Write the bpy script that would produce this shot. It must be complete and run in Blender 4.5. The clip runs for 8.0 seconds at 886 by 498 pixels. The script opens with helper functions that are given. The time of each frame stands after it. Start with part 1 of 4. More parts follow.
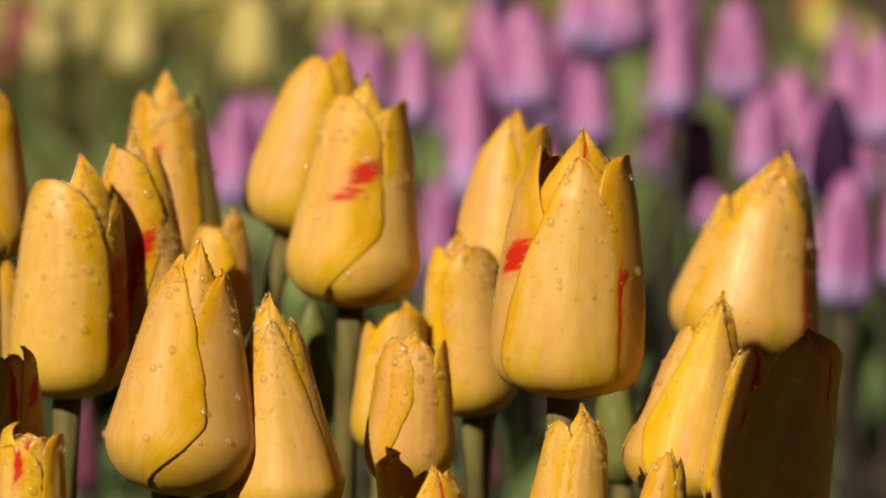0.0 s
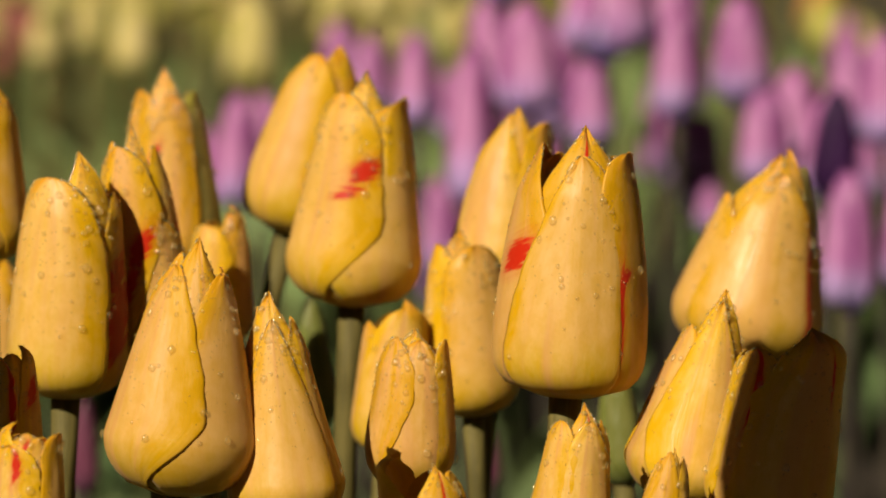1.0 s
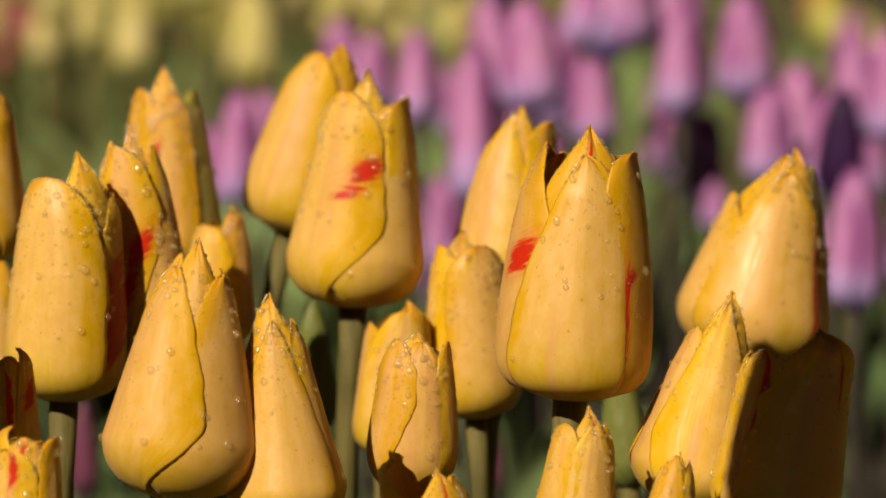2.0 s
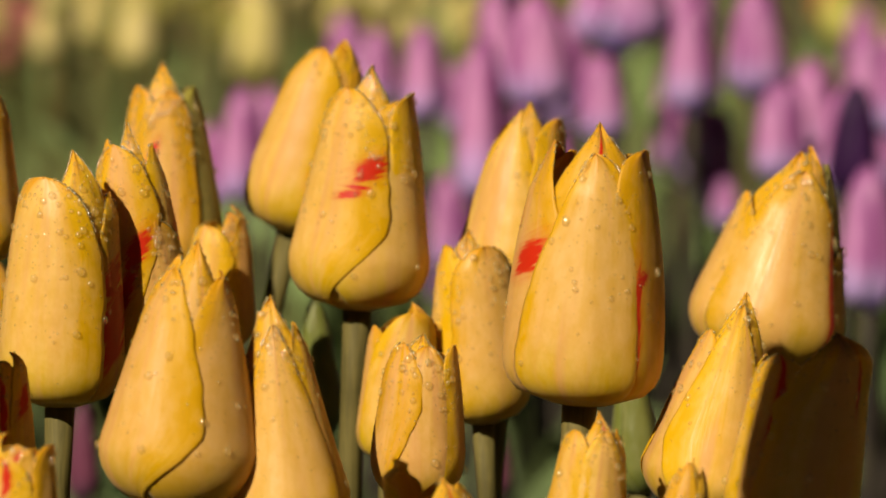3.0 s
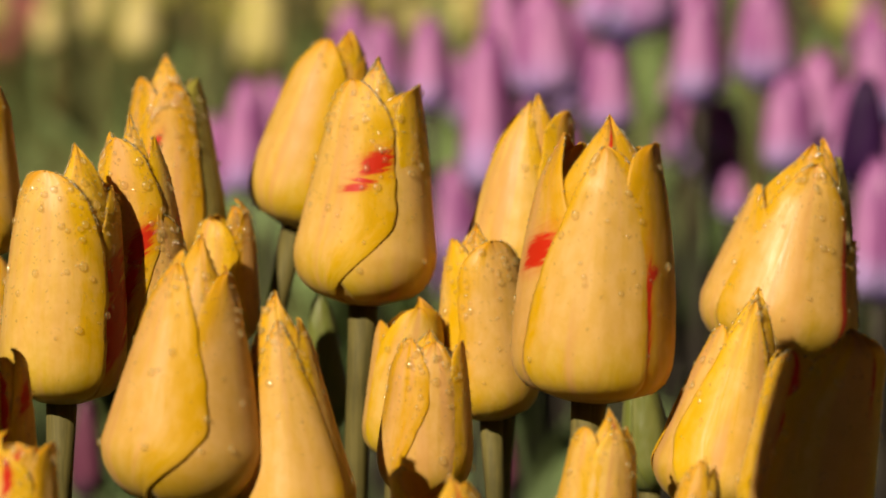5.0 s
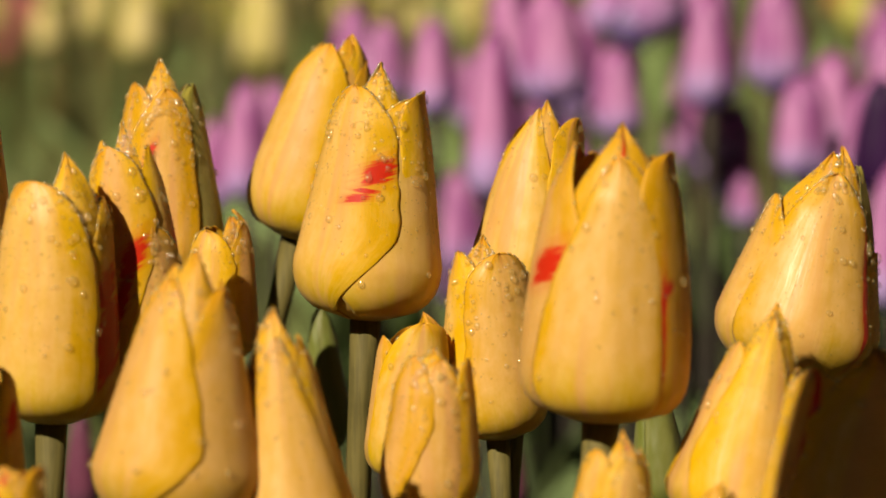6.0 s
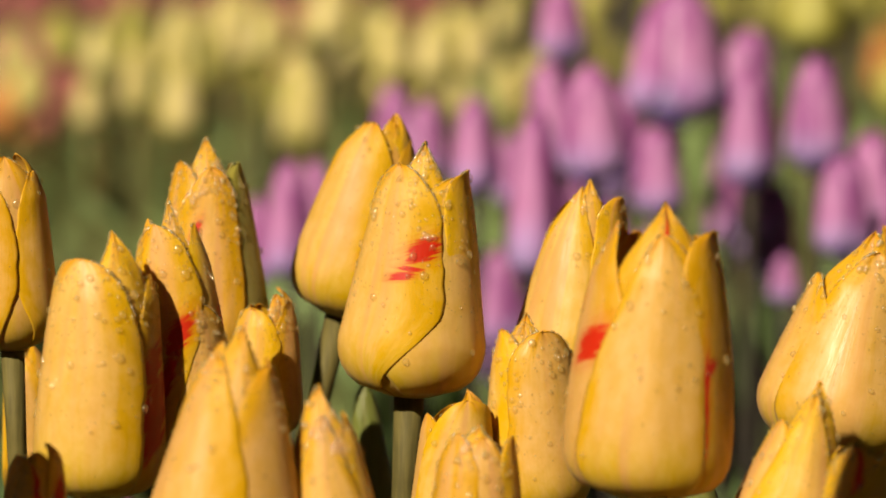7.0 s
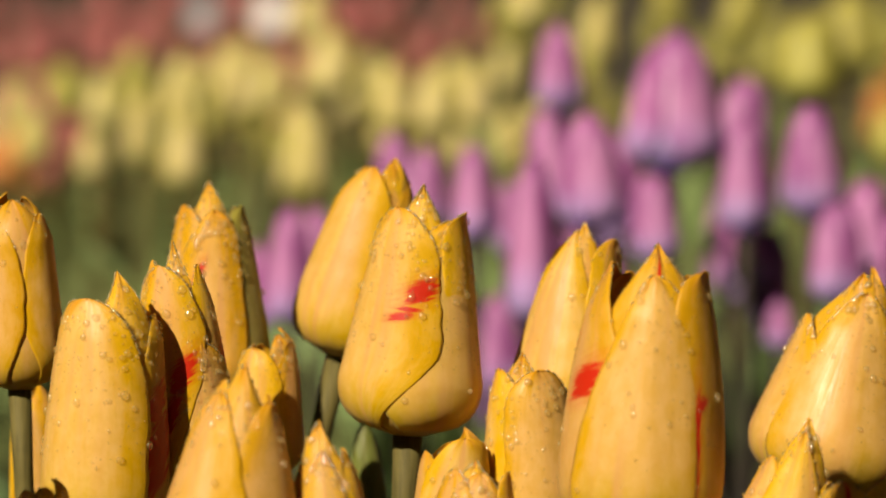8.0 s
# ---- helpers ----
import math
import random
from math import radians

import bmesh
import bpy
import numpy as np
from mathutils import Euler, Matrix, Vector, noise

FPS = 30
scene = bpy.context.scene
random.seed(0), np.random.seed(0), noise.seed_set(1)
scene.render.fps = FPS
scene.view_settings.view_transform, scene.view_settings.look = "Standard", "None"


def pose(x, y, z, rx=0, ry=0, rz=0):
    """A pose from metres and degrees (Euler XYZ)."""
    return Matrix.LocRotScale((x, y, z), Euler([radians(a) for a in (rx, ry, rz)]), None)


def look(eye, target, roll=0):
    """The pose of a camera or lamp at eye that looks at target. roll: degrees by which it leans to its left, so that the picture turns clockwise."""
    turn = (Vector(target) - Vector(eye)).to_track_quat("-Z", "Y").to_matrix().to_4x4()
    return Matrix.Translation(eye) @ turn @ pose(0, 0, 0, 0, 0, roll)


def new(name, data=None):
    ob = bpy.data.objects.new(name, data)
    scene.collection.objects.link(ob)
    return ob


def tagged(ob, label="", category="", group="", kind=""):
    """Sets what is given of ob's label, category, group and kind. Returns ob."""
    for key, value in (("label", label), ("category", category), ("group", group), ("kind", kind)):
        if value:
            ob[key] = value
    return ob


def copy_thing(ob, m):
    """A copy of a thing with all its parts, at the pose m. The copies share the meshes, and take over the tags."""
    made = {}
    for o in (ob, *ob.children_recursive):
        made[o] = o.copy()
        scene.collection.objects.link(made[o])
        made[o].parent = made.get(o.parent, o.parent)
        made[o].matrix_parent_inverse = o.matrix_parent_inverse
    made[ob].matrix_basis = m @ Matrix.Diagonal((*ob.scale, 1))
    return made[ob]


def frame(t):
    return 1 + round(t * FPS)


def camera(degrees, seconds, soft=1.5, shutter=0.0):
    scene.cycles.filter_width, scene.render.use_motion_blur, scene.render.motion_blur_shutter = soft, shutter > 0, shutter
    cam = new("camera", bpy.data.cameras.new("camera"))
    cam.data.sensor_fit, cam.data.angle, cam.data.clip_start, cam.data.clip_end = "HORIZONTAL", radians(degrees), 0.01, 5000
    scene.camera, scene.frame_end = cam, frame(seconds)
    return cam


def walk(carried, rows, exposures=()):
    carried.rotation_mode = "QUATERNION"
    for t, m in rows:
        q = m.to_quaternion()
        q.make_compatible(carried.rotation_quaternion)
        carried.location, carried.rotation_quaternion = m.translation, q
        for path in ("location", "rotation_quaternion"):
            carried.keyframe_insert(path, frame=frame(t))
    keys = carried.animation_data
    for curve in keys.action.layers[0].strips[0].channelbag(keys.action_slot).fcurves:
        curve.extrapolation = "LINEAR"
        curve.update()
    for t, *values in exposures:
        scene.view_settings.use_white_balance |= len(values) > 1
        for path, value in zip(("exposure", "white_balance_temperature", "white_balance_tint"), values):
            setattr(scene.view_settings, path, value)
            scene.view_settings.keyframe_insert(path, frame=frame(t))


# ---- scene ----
# A garden bed of yellow tulips with dew, lilac, cream and red beds behind it.
cam = camera(12.0, 8.0, soft=1.7)
cam.data.dof.use_dof = True
cam.data.dof.focus_distance = 1.07
cam.data.dof.aperture_fstop = 11.8
PATH = [
    (0, look((0.0014, -0.1021, 0.5225), (0.00137, 0.89386, 0.43262), 0.087)),
    (0.5, look((0.0007, -0.1015, 0.5222), (0.00137, 0.89446, 0.43278), 0.143)),
    (1, look((0.0008, -0.0941, 0.5215), (0.00104, 0.90184, 0.43159), 0.085)),
    (1.5, look((0.0011, -0.0938, 0.5224), (0.00087, 0.90207, 0.43179), 0.044)),
    (2.8, look((0.0000, -0.0517, 0.5196), (-0.00038, 0.94409, 0.42818), 0.036)),
    (3, look((0.0010, -0.0511, 0.5202), (-0.00098, 0.94464, 0.42830), -0.024)),
    (3.5, look((0.0009, -0.0520, 0.5202), (-0.00162, 0.94373, 0.42818), -0.055)),
    (4, look((0.0012, -0.0507, 0.5192), (-0.00220, 0.94504, 0.42688), -0.013)),
    (4.5, look((0.0010, -0.0515, 0.5203), (-0.00265, 0.94411, 0.42709), -0.068)),
    (5.8, look((-0.0010, 0.0056, 0.5182), (-0.00304, 1.00113, 0.42348), -0.030)),
    (6, look((-0.0006, 0.0076, 0.5190), (-0.00423, 1.00311, 0.42480), -0.094)),
    (6.5, look((-0.0021, 0.0047, 0.5187), (-0.01086, 1.00127, 0.43583), 0.015)),
    (7, look((-0.0023, 0.0012, 0.5196), (-0.01472, 0.99829, 0.44382), -0.031)),
    (7.5, look((-0.0010, -0.0022, 0.5184), (-0.01476, 0.99546, 0.45137), -0.071)),
    (8, look((-0.0010, -0.0233, 0.5182), (-0.01384, 0.97464, 0.45505), -0.031)),
]
# the clip brightens a little towards its end
walk(cam, PATH, exposures=((0.0, 0.25), (4.5, 0.27), (6.0, 0.34), (7.0, 0.39), (8.0, 0.36)))

# ---- world, sun, exposure ----
SUN_WAY = Vector((-0.44, -0.70, 0.55)).normalized()
world = bpy.data.worlds.new("sky")
scene.world = world
world.use_nodes = True
sky = world.node_tree.nodes.new("ShaderNodeTexSky")
sky.sky_type = "NISHITA"
sky.sun_disc = False
sky.sun_elevation = math.asin(SUN_WAY.z)
sky.sun_rotation = math.atan2(SUN_WAY.x, SUN_WAY.y)
background = world.node_tree.nodes["Background"]
background.inputs["Strength"].default_value = 0.0022
world.node_tree.links.new(sky.outputs[0], background.inputs["Color"])

sun_data = bpy.data.lights.new("sun", "SUN")
sun_data.energy = 5.0
sun_data.angle = radians(0.55)
sun_data.color = (1.0, 0.86, 0.66)
sun = new("sun", sun_data)
sun.matrix_basis = look(SUN_WAY * 20, (0, 0, 0))


# ---- materials ----
class Nodes:
    """Short hand for building one node material."""

    def __init__(self, name):
        self.mat = bpy.data.materials.new(name)
        self.mat.use_nodes = True
        self.tree = self.mat.node_tree
        self.shader = self.tree.nodes["Principled BSDF"]
        self.out = self.tree.nodes["Material Output"]

    def put(self, socket, value):
        if isinstance(value, bpy.types.NodeSocket):
            self.tree.links.new(value, socket)
        elif value is not None:
            socket.default_value = value

    def node(self, kind, **values):
        n = self.tree.nodes.new("ShaderNode" + kind)
        for key, value in values.items():
            self.put(n.inputs[key], value)
        return n

    def math(self, op, a, b=None, c=None, clamp=False):
        n = self.tree.nodes.new("ShaderNodeMath")
        n.operation, n.use_clamp = op, clamp
        for socket, value in zip(n.inputs, (a, b, c)):
            self.put(socket, value)
        return n.outputs[0]

    def ramp(self, value, low, high, to_low=0.0, to_high=1.0):
        n = self.tree.nodes.new("ShaderNodeMapRange")
        n.interpolation_type = "SMOOTHSTEP"
        for socket, v in zip(n.inputs, (value, low, high, to_low, to_high)):
            self.put(socket, v)
        return n.outputs[0]

    def mix(self, factor, a, b):
        n = self.tree.nodes.new("ShaderNodeMix")
        n.data_type = "RGBA"
        self.put(n.inputs[0], factor)
        self.put(n.inputs[6], a if isinstance(a, bpy.types.NodeSocket) else (*a, 1))
        self.put(n.inputs[7], b if isinstance(b, bpy.types.NodeSocket) else (*b, 1))
        return n.outputs[2]

    def noise(self, vector, scale, detail=3.0, rough=0.55):
        n = self.node("TexNoise", Vector=vector, Scale=scale, Detail=detail, Roughness=rough)
        return n.outputs["Fac"]

    def bump(self, height, strength, distance):
        n = self.node("Bump", Height=height, Strength=strength, Distance=distance)
        self.put(self.shader.inputs["Normal"], n.outputs[0])

    def uv(self, name):
        n = self.tree.nodes.new("ShaderNodeUVMap")
        n.uv_map = name
        return n.outputs[0]

    def split(self, vector):
        n = self.node("SeparateXYZ", Vector=vector)
        return n.outputs[0], n.outputs[1]

    def join(self, x, y, z=0.0):
        n = self.node("CombineXYZ", X=x, Y=y, Z=z)
        return n.outputs[0]

    def random(self):
        return self.node("ObjectInfo").outputs["Random"]


def petal_material(name, edge, middle, foot, flame=None, rough=0.42, glow=0.28, shine=0.36, spread=0.0, fade=0.0):
    """A petal: coloured margin, paler middle band, darker foot, long fine veins, and flames where the petal has one.
    spread: how much farther the margin's colour reaches into the middle; fade: how far the foot's colour climbs."""
    n = Nodes(name)
    u, v = n.split(n.uv("petal"))
    rnd = n.random()
    seed = n.math("MULTIPLY", rnd, 70.0)
    side = n.math("ABSOLUTE", n.math("ADD", u, n.math("MULTIPLY", n.math("SUBTRACT", rnd, 0.5), 0.2)))
    veins = n.noise(n.join(n.math("MULTIPLY", u, 10.0), n.math("MULTIPLY", v, 2.2), seed), 1.0, 4.0, 0.6)
    broad = n.noise(n.join(n.math("MULTIPLY", u, 1.7), n.math("MULTIPLY", v, 2.0), seed), 1.3, 1.0)
    band = n.math("ADD", side, n.math("MULTIPLY", n.math("SUBTRACT", broad, 0.5), 0.8))
    band = n.math("ADD", band, n.math("MULTIPLY", n.math("SUBTRACT", veins, 0.5), 0.25))
    band = n.math("ADD", band, n.math("MULTIPLY", n.math("MAXIMUM", n.math("SUBTRACT", v, 0.62), 0.0), 1.3))
    col = n.mix(n.ramp(band, 0.36 - spread, 0.86 - spread), middle, edge)
    base = n.math("ADD", v, n.math("MULTIPLY", n.math("SUBTRACT", broad, 0.5), 0.3))
    col = n.mix(n.ramp(base, 0.34 + fade, 0.02), col, foot)
    dark = n.node("HueSaturation", Color=col, Value=0.95, Saturation=1.04).outputs[0]
    col = n.mix(n.ramp(veins, 0.45, 0.75), col, dark)
    mottle = n.noise(n.join(n.math("MULTIPLY", u, 5.0), n.math("MULTIPLY", v, 11.0), seed), 1.0, 4.0, 0.65)
    col = n.node("HueSaturation", Color=col, Value=n.ramp(mottle, 0.25, 0.75, 0.955, 1.05), Saturation=n.ramp(mottle, 0.25, 0.75, 1.04, 0.95)).outputs[0]
    col = n.node("HueSaturation", Color=col, Hue=n.ramp(rnd, 0.0, 1.0, 0.494, 0.505), Value=n.ramp(rnd, 0.0, 1.0, 0.93, 1.05)).outputs[0]
    if flame:
        tip = n.math("ADD", v, n.math("MULTIPLY", n.math("SUBTRACT", broad, 0.5), 0.20))
        col = n.mix(n.ramp(tip, 0.90, 1.04, 0.0, 0.6), col, (0.70, 0.29, 0.004))
        pink = n.noise(n.join(n.math("MULTIPLY", u, 4.0), n.math("MULTIPLY", v, 0.9), seed), 1.0, 1.5)
        col = n.mix(n.math("MULTIPLY", n.ramp(pink, 0.44, 0.68), n.ramp(side, 0.85, 0.3, 0.0, 0.65)), col, (0.68, 0.36, 0.125))
        fu, fv = n.split(n.uv("flame"))
        tilt = n.math("ADD", fv, n.math("MULTIPLY", fu, -0.6))
        streak = n.noise(n.join(n.math("MULTIPLY", fu, 0.5), n.math("MULTIPLY", tilt, 3.2)), 1.0, 3.0)
        far = n.math("SQRT", n.math("ADD", n.math("MULTIPLY", fu, fu), n.math("MULTIPLY", tilt, tilt)))
        far = n.math("ADD", far, n.math("MULTIPLY", n.math("SUBTRACT", streak, 0.5), 1.9))
        mask = n.ramp(far, 1.15, 0.62)
        halo = n.math("MULTIPLY", n.ramp(far, 1.9, 0.7), 0.35)
        col = n.mix(n.math("MAXIMUM", mask, halo), col, flame)
    fine = n.noise(n.join(n.math("MULTIPLY", u, 60.0), n.math("MULTIPLY", v, 5.0), seed), 1.0, 3.0)
    pores = n.noise(n.join(n.math("MULTIPLY", u, 55.0), n.math("MULTIPLY", v, 70.0), seed), 1.0, 2.0)
    dents = n.noise(n.join(n.math("MULTIPLY", u, 1.6), n.math("MULTIPLY", v, 4.5), seed), 1.0, 1.0)
    n.put(n.shader.inputs["Base Color"], col)
    n.put(n.shader.inputs["Roughness"], n.ramp(fine, 0.3, 0.7, rough - 0.08, rough + 0.10))
    n.put(n.shader.inputs["Specular IOR Level"], shine)
    n.put(n.shader.inputs["Sheen Weight"], 0.05)
    relief = n.math("ADD", n.math("MULTIPLY", fine, 0.24), n.math("MULTIPLY", pores, 0.12))
    relief = n.math("ADD", relief, n.math("ADD", n.math("MULTIPLY", veins, 0.30), n.math("MULTIPLY", dents, 2.6)))
    n.bump(relief, 0.30, 0.0006)
    deep = n.node("HueSaturation", Color=col, Saturation=1.25).outputs[0]
    through_light = n.node("BsdfTranslucent", Color=deep)
    both = n.node("MixShader", Fac=glow)
    n.put(both.inputs[1], n.shader.outputs[0])
    n.put(both.inputs[2], through_light.outputs[0])
    n.put(n.out.inputs["Surface"], both.outputs[0])
    return n.mat


def leaf_material(name, light, dark):
    n = Nodes(name)
    u, v = n.split(n.uv("petal"))
    rnd = n.random()
    veins = n.noise(n.join(n.math("MULTIPLY", u, 22.0), n.math("MULTIPLY", v, 1.2), n.math("MULTIPLY", rnd, 40.0)), 1.0, 3.0)
    place = n.node("TexCoord").outputs["Object"]
    col = n.mix(n.ramp(n.math("ADD", n.math("MULTIPLY", veins, 0.6), n.math("MULTIPLY", n.noise(place, 40.0), 0.4)), 0.35, 0.65), dark, light)
    col = n.node("HueSaturation", Color=col, Hue=n.ramp(rnd, 0.0, 1.0, 0.46, 0.505), Value=n.ramp(rnd, 0.0, 1.0, 0.5, 1.35)).outputs[0]
    n.put(n.shader.inputs["Base Color"], col)
    n.put(n.shader.inputs["Roughness"], 0.55)
    n.put(n.shader.inputs["Specular IOR Level"], 0.15)
    n.bump(veins, 0.25, 0.001)
    through_light = n.node("BsdfTranslucent", Color=col)
    both = n.node("MixShader", Fac=0.14)
    n.put(both.inputs[1], n.shader.outputs[0])
    n.put(both.inputs[2], through_light.outputs[0])
    n.put(n.out.inputs["Surface"], both.outputs[0])
    return n.mat


def stem_material(name, light, dark):
    n = Nodes(name)
    place = n.node("TexCoord").outputs["Object"]
    stretched = n.node("Mapping", Vector=place, Scale=(1.0, 1.0, 0.06)).outputs[0]
    grain = n.noise(stretched, 900.0)
    blotch = n.noise(place, 60.0)
    col = n.mix(n.ramp(n.math("ADD", n.math("MULTIPLY", grain, 0.5), n.math("MULTIPLY", blotch, 0.5)), 0.38, 0.62), dark, light)
    n.put(n.shader.inputs["Base Color"], col)
    n.put(n.shader.inputs["Roughness"], 0.68)
    n.put(n.shader.inputs["Specular IOR Level"], 0.2)
    n.bump(grain, 0.2, 0.0005)
    return n.mat


def water_material():
    n = Nodes("dew_water")
    clear = n.node("BsdfTransparent", Color=(1, 1, 1, 1))
    # yellow body colour stands in for sunlight gathered inside each bead
    far_side = n.node("BsdfTranslucent", Color=(1.0, 0.80, 0.26, 1))
    near_side = n.node("BsdfDiffuse", Color=(1.0, 0.84, 0.34, 1))
    gloss = n.node("BsdfGlossy", Color=(1, 1, 1, 1), Roughness=0.13)
    gathered_light = n.node("MixShader", Fac=0.5)
    n.put(gathered_light.inputs[1], far_side.outputs[0])
    n.put(gathered_light.inputs[2], near_side.outputs[0])
    body = n.node("MixShader", Fac=0.12)
    n.put(body.inputs[1], clear.outputs[0])
    n.put(body.inputs[2], gathered_light.outputs[0])
    skin = n.node("MixShader", Fac=n.math("ADD", n.math("MULTIPLY", n.node("Fresnel", IOR=1.33).outputs[0], 0.14), 0.08))
    n.put(skin.inputs[1], body.outputs[0])
    n.put(skin.inputs[2], gloss.outputs[0])
    n.put(n.out.inputs["Surface"], skin.outputs[0])
    return n.mat


def soil_material():
    n = Nodes("garden_soil")
    place = n.node("TexCoord").outputs["Object"]
    crumbs = n.noise(place, 45.0, 6.0, 0.65)
    patches = n.noise(place, 1.3, 3.0)
    col = n.mix(n.ramp(crumbs, 0.35, 0.68), (0.022, 0.014, 0.009), (0.075, 0.050, 0.033))
    col = n.mix(n.ramp(patches, 0.45, 0.65, 0.0, 0.5), col, (0.06, 0.075, 0.03))
    n.put(n.shader.inputs["Base Color"], col)
    n.put(n.shader.inputs["Roughness"], 0.95)
    n.bump(crumbs, 0.8, 0.02)
    return n.mat


YELLOW_TONES = ((0.72, 0.411, 0.005), (0.755, 0.466, 0.108), (0.64, 0.420, 0.022), (0.60, 0.024, 0.003))
YELLOW = petal_material("yellow_petal", *YELLOW_TONES, rough=0.45, shine=0.28)
GOLDEN = petal_material("golden_petal", *YELLOW_TONES, rough=0.45, shine=0.28, spread=0.24)
PEACHY = petal_material("peach_petal", *YELLOW_TONES, rough=0.40, shine=0.36, spread=-0.18)
LILAC = petal_material("lilac_petal", (0.37, 0.102, 0.33), (0.55, 0.235, 0.49), (0.54, 0.42, 0.80), fade=0.16)
CREAM = petal_material("cream_petal", (0.62, 0.53, 0.14), (0.74, 0.64, 0.28), (0.40, 0.42, 0.10))
RED = petal_material("red_petal", (0.39, 0.105, 0.095), (0.46, 0.165, 0.14), (0.34, 0.17, 0.10))
ORANGE = petal_material("orange_petal", (0.60, 0.22, 0.04), (0.62, 0.26, 0.07), (0.45, 0.25, 0.06))
PINK = petal_material("pink_petal", (0.42, 0.05, 0.14), (0.48, 0.08, 0.18), (0.36, 0.10, 0.12))
# near-black lilac: a deep shadow put into the petal colour
DEEP_SHADE_LILAC = petal_material("deep_shade_lilac_petal", (0.024, 0.006, 0.040), (0.034, 0.009, 0.055), (0.03, 0.01, 0.05), shine=0.12, glow=0.15)
# lilac petals darkened in the colour itself, for buds that stand in shade
SHADED_LILAC = petal_material("shaded_lilac_petal", (0.15, 0.035, 0.075), (0.20, 0.055, 0.10), (0.14, 0.06, 0.10))
GREEN_PETAL = petal_material("green_bud_petal", (0.17, 0.19, 0.035), (0.20, 0.21, 0.05), (0.12, 0.15, 0.03))
OLIVE = petal_material("olive_petal", (0.36, 0.31, 0.05), (0.42, 0.36, 0.10), (0.26, 0.27, 0.05))
LIME = petal_material("lime_petal", (0.40, 0.36, 0.06), (0.48, 0.44, 0.10), (0.24, 0.28, 0.06))
# brighter copy of the leaf: sunlight on the far clumps put into the colour
SUNLIT_LEAF = leaf_material("sunlit_tulip_leaf", (0.24, 0.32, 0.11), (0.11, 0.17, 0.065))
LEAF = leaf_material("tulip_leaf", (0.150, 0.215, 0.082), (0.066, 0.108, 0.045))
STEM = stem_material("tulip_stem", (0.135, 0.112, 0.032), (0.080, 0.068, 0.020))
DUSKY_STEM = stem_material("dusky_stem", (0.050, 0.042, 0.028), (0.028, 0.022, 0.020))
WATER = water_material()
SOIL = soil_material()


# ---- mesh helpers ----
def grid_faces(rows, cols, start=0, flip=False):
    faces = []
    for i in range(rows - 1):
        for j in range(cols - 1):
            a = start + i * cols + j
            quad = (a, a + 1, a + cols + 1, a + cols)
            faces.append(quad[::-1] if flip else quad)
    return faces


def shell_mesh(name, points, uv, thick, material, outward, flame=None):
    """A thin closed shell round a grid of points; uv and flame are per grid point."""
    nv, nu, _ = points.shape
    along = np.gradient(points, axis=0)
    across = np.gradient(points, axis=1)
    normal = np.cross(across, along)
    normal /= np.linalg.norm(normal, axis=2, keepdims=True) + 1e-12
    if np.sum(normal * outward) < 0:
        normal = -normal
    back = points - normal * thick[..., None]
    n = nv * nu
    verts = np.concatenate([points.reshape(-1, 3), back.reshape(-1, 3)])
    faces = grid_faces(nv, nu) + grid_faces(nv, nu, n, True)
    rim = [j for j in range(nu)] + [i * nu + nu - 1 for i in range(1, nv)] + [(nv - 1) * nu + j for j in range(nu - 2, -1, -1)] + [i * nu for i in range(nv - 2, 0, -1)]
    for a, b in zip(rim, rim[1:] + rim[:1]):
        faces.append((b, a, a + n, b + n))
    mesh = bpy.data.meshes.new(name)
    mesh.from_pydata(verts.tolist(), [], faces)
    index = np.empty(len(mesh.loops), dtype=np.int32)
    mesh.loops.foreach_get("vertex_index", index)
    for title, data in (("petal", uv), ("flame", flame)):
        if data is not None:
            layer = mesh.uv_layers.new(name=title)
            flat = np.concatenate([data.reshape(-1, 2)] * 2)
            layer.data.foreach_set("uv", flat[index].astype(np.float32).ravel())
    mesh.polygons.foreach_set("use_smooth", [True] * len(mesh.polygons))
    mesh.materials.append(material)
    mesh.update()
    return mesh, normal


def part(name, mesh, parent, label="", m=None, kind=""):
    ob = new(name, mesh)
    ob.parent = parent
    if m is not None:
        ob.matrix_basis = m
    return tagged(ob, label, kind=kind)


def profile(v, taper, blunt, bow, belly, seat):
    """The head's radius from foot (0) to tip (1), as a share of its greatest, which it has at the height belly."""
    low = seat + (1 - seat) * (1 - np.clip((belly - v) / belly, 0, 1) ** blunt) ** 0.62
    high = 1 - (1 - taper) * np.clip((v - belly) / (1 - belly), 0, 1) ** bow
    cap = np.sqrt(np.clip(1 - 0.80 * np.clip((v - 0.90) / 0.10, 0, 1) ** 2, 0, 1))
    return np.where(v < belly, low, high) * cap


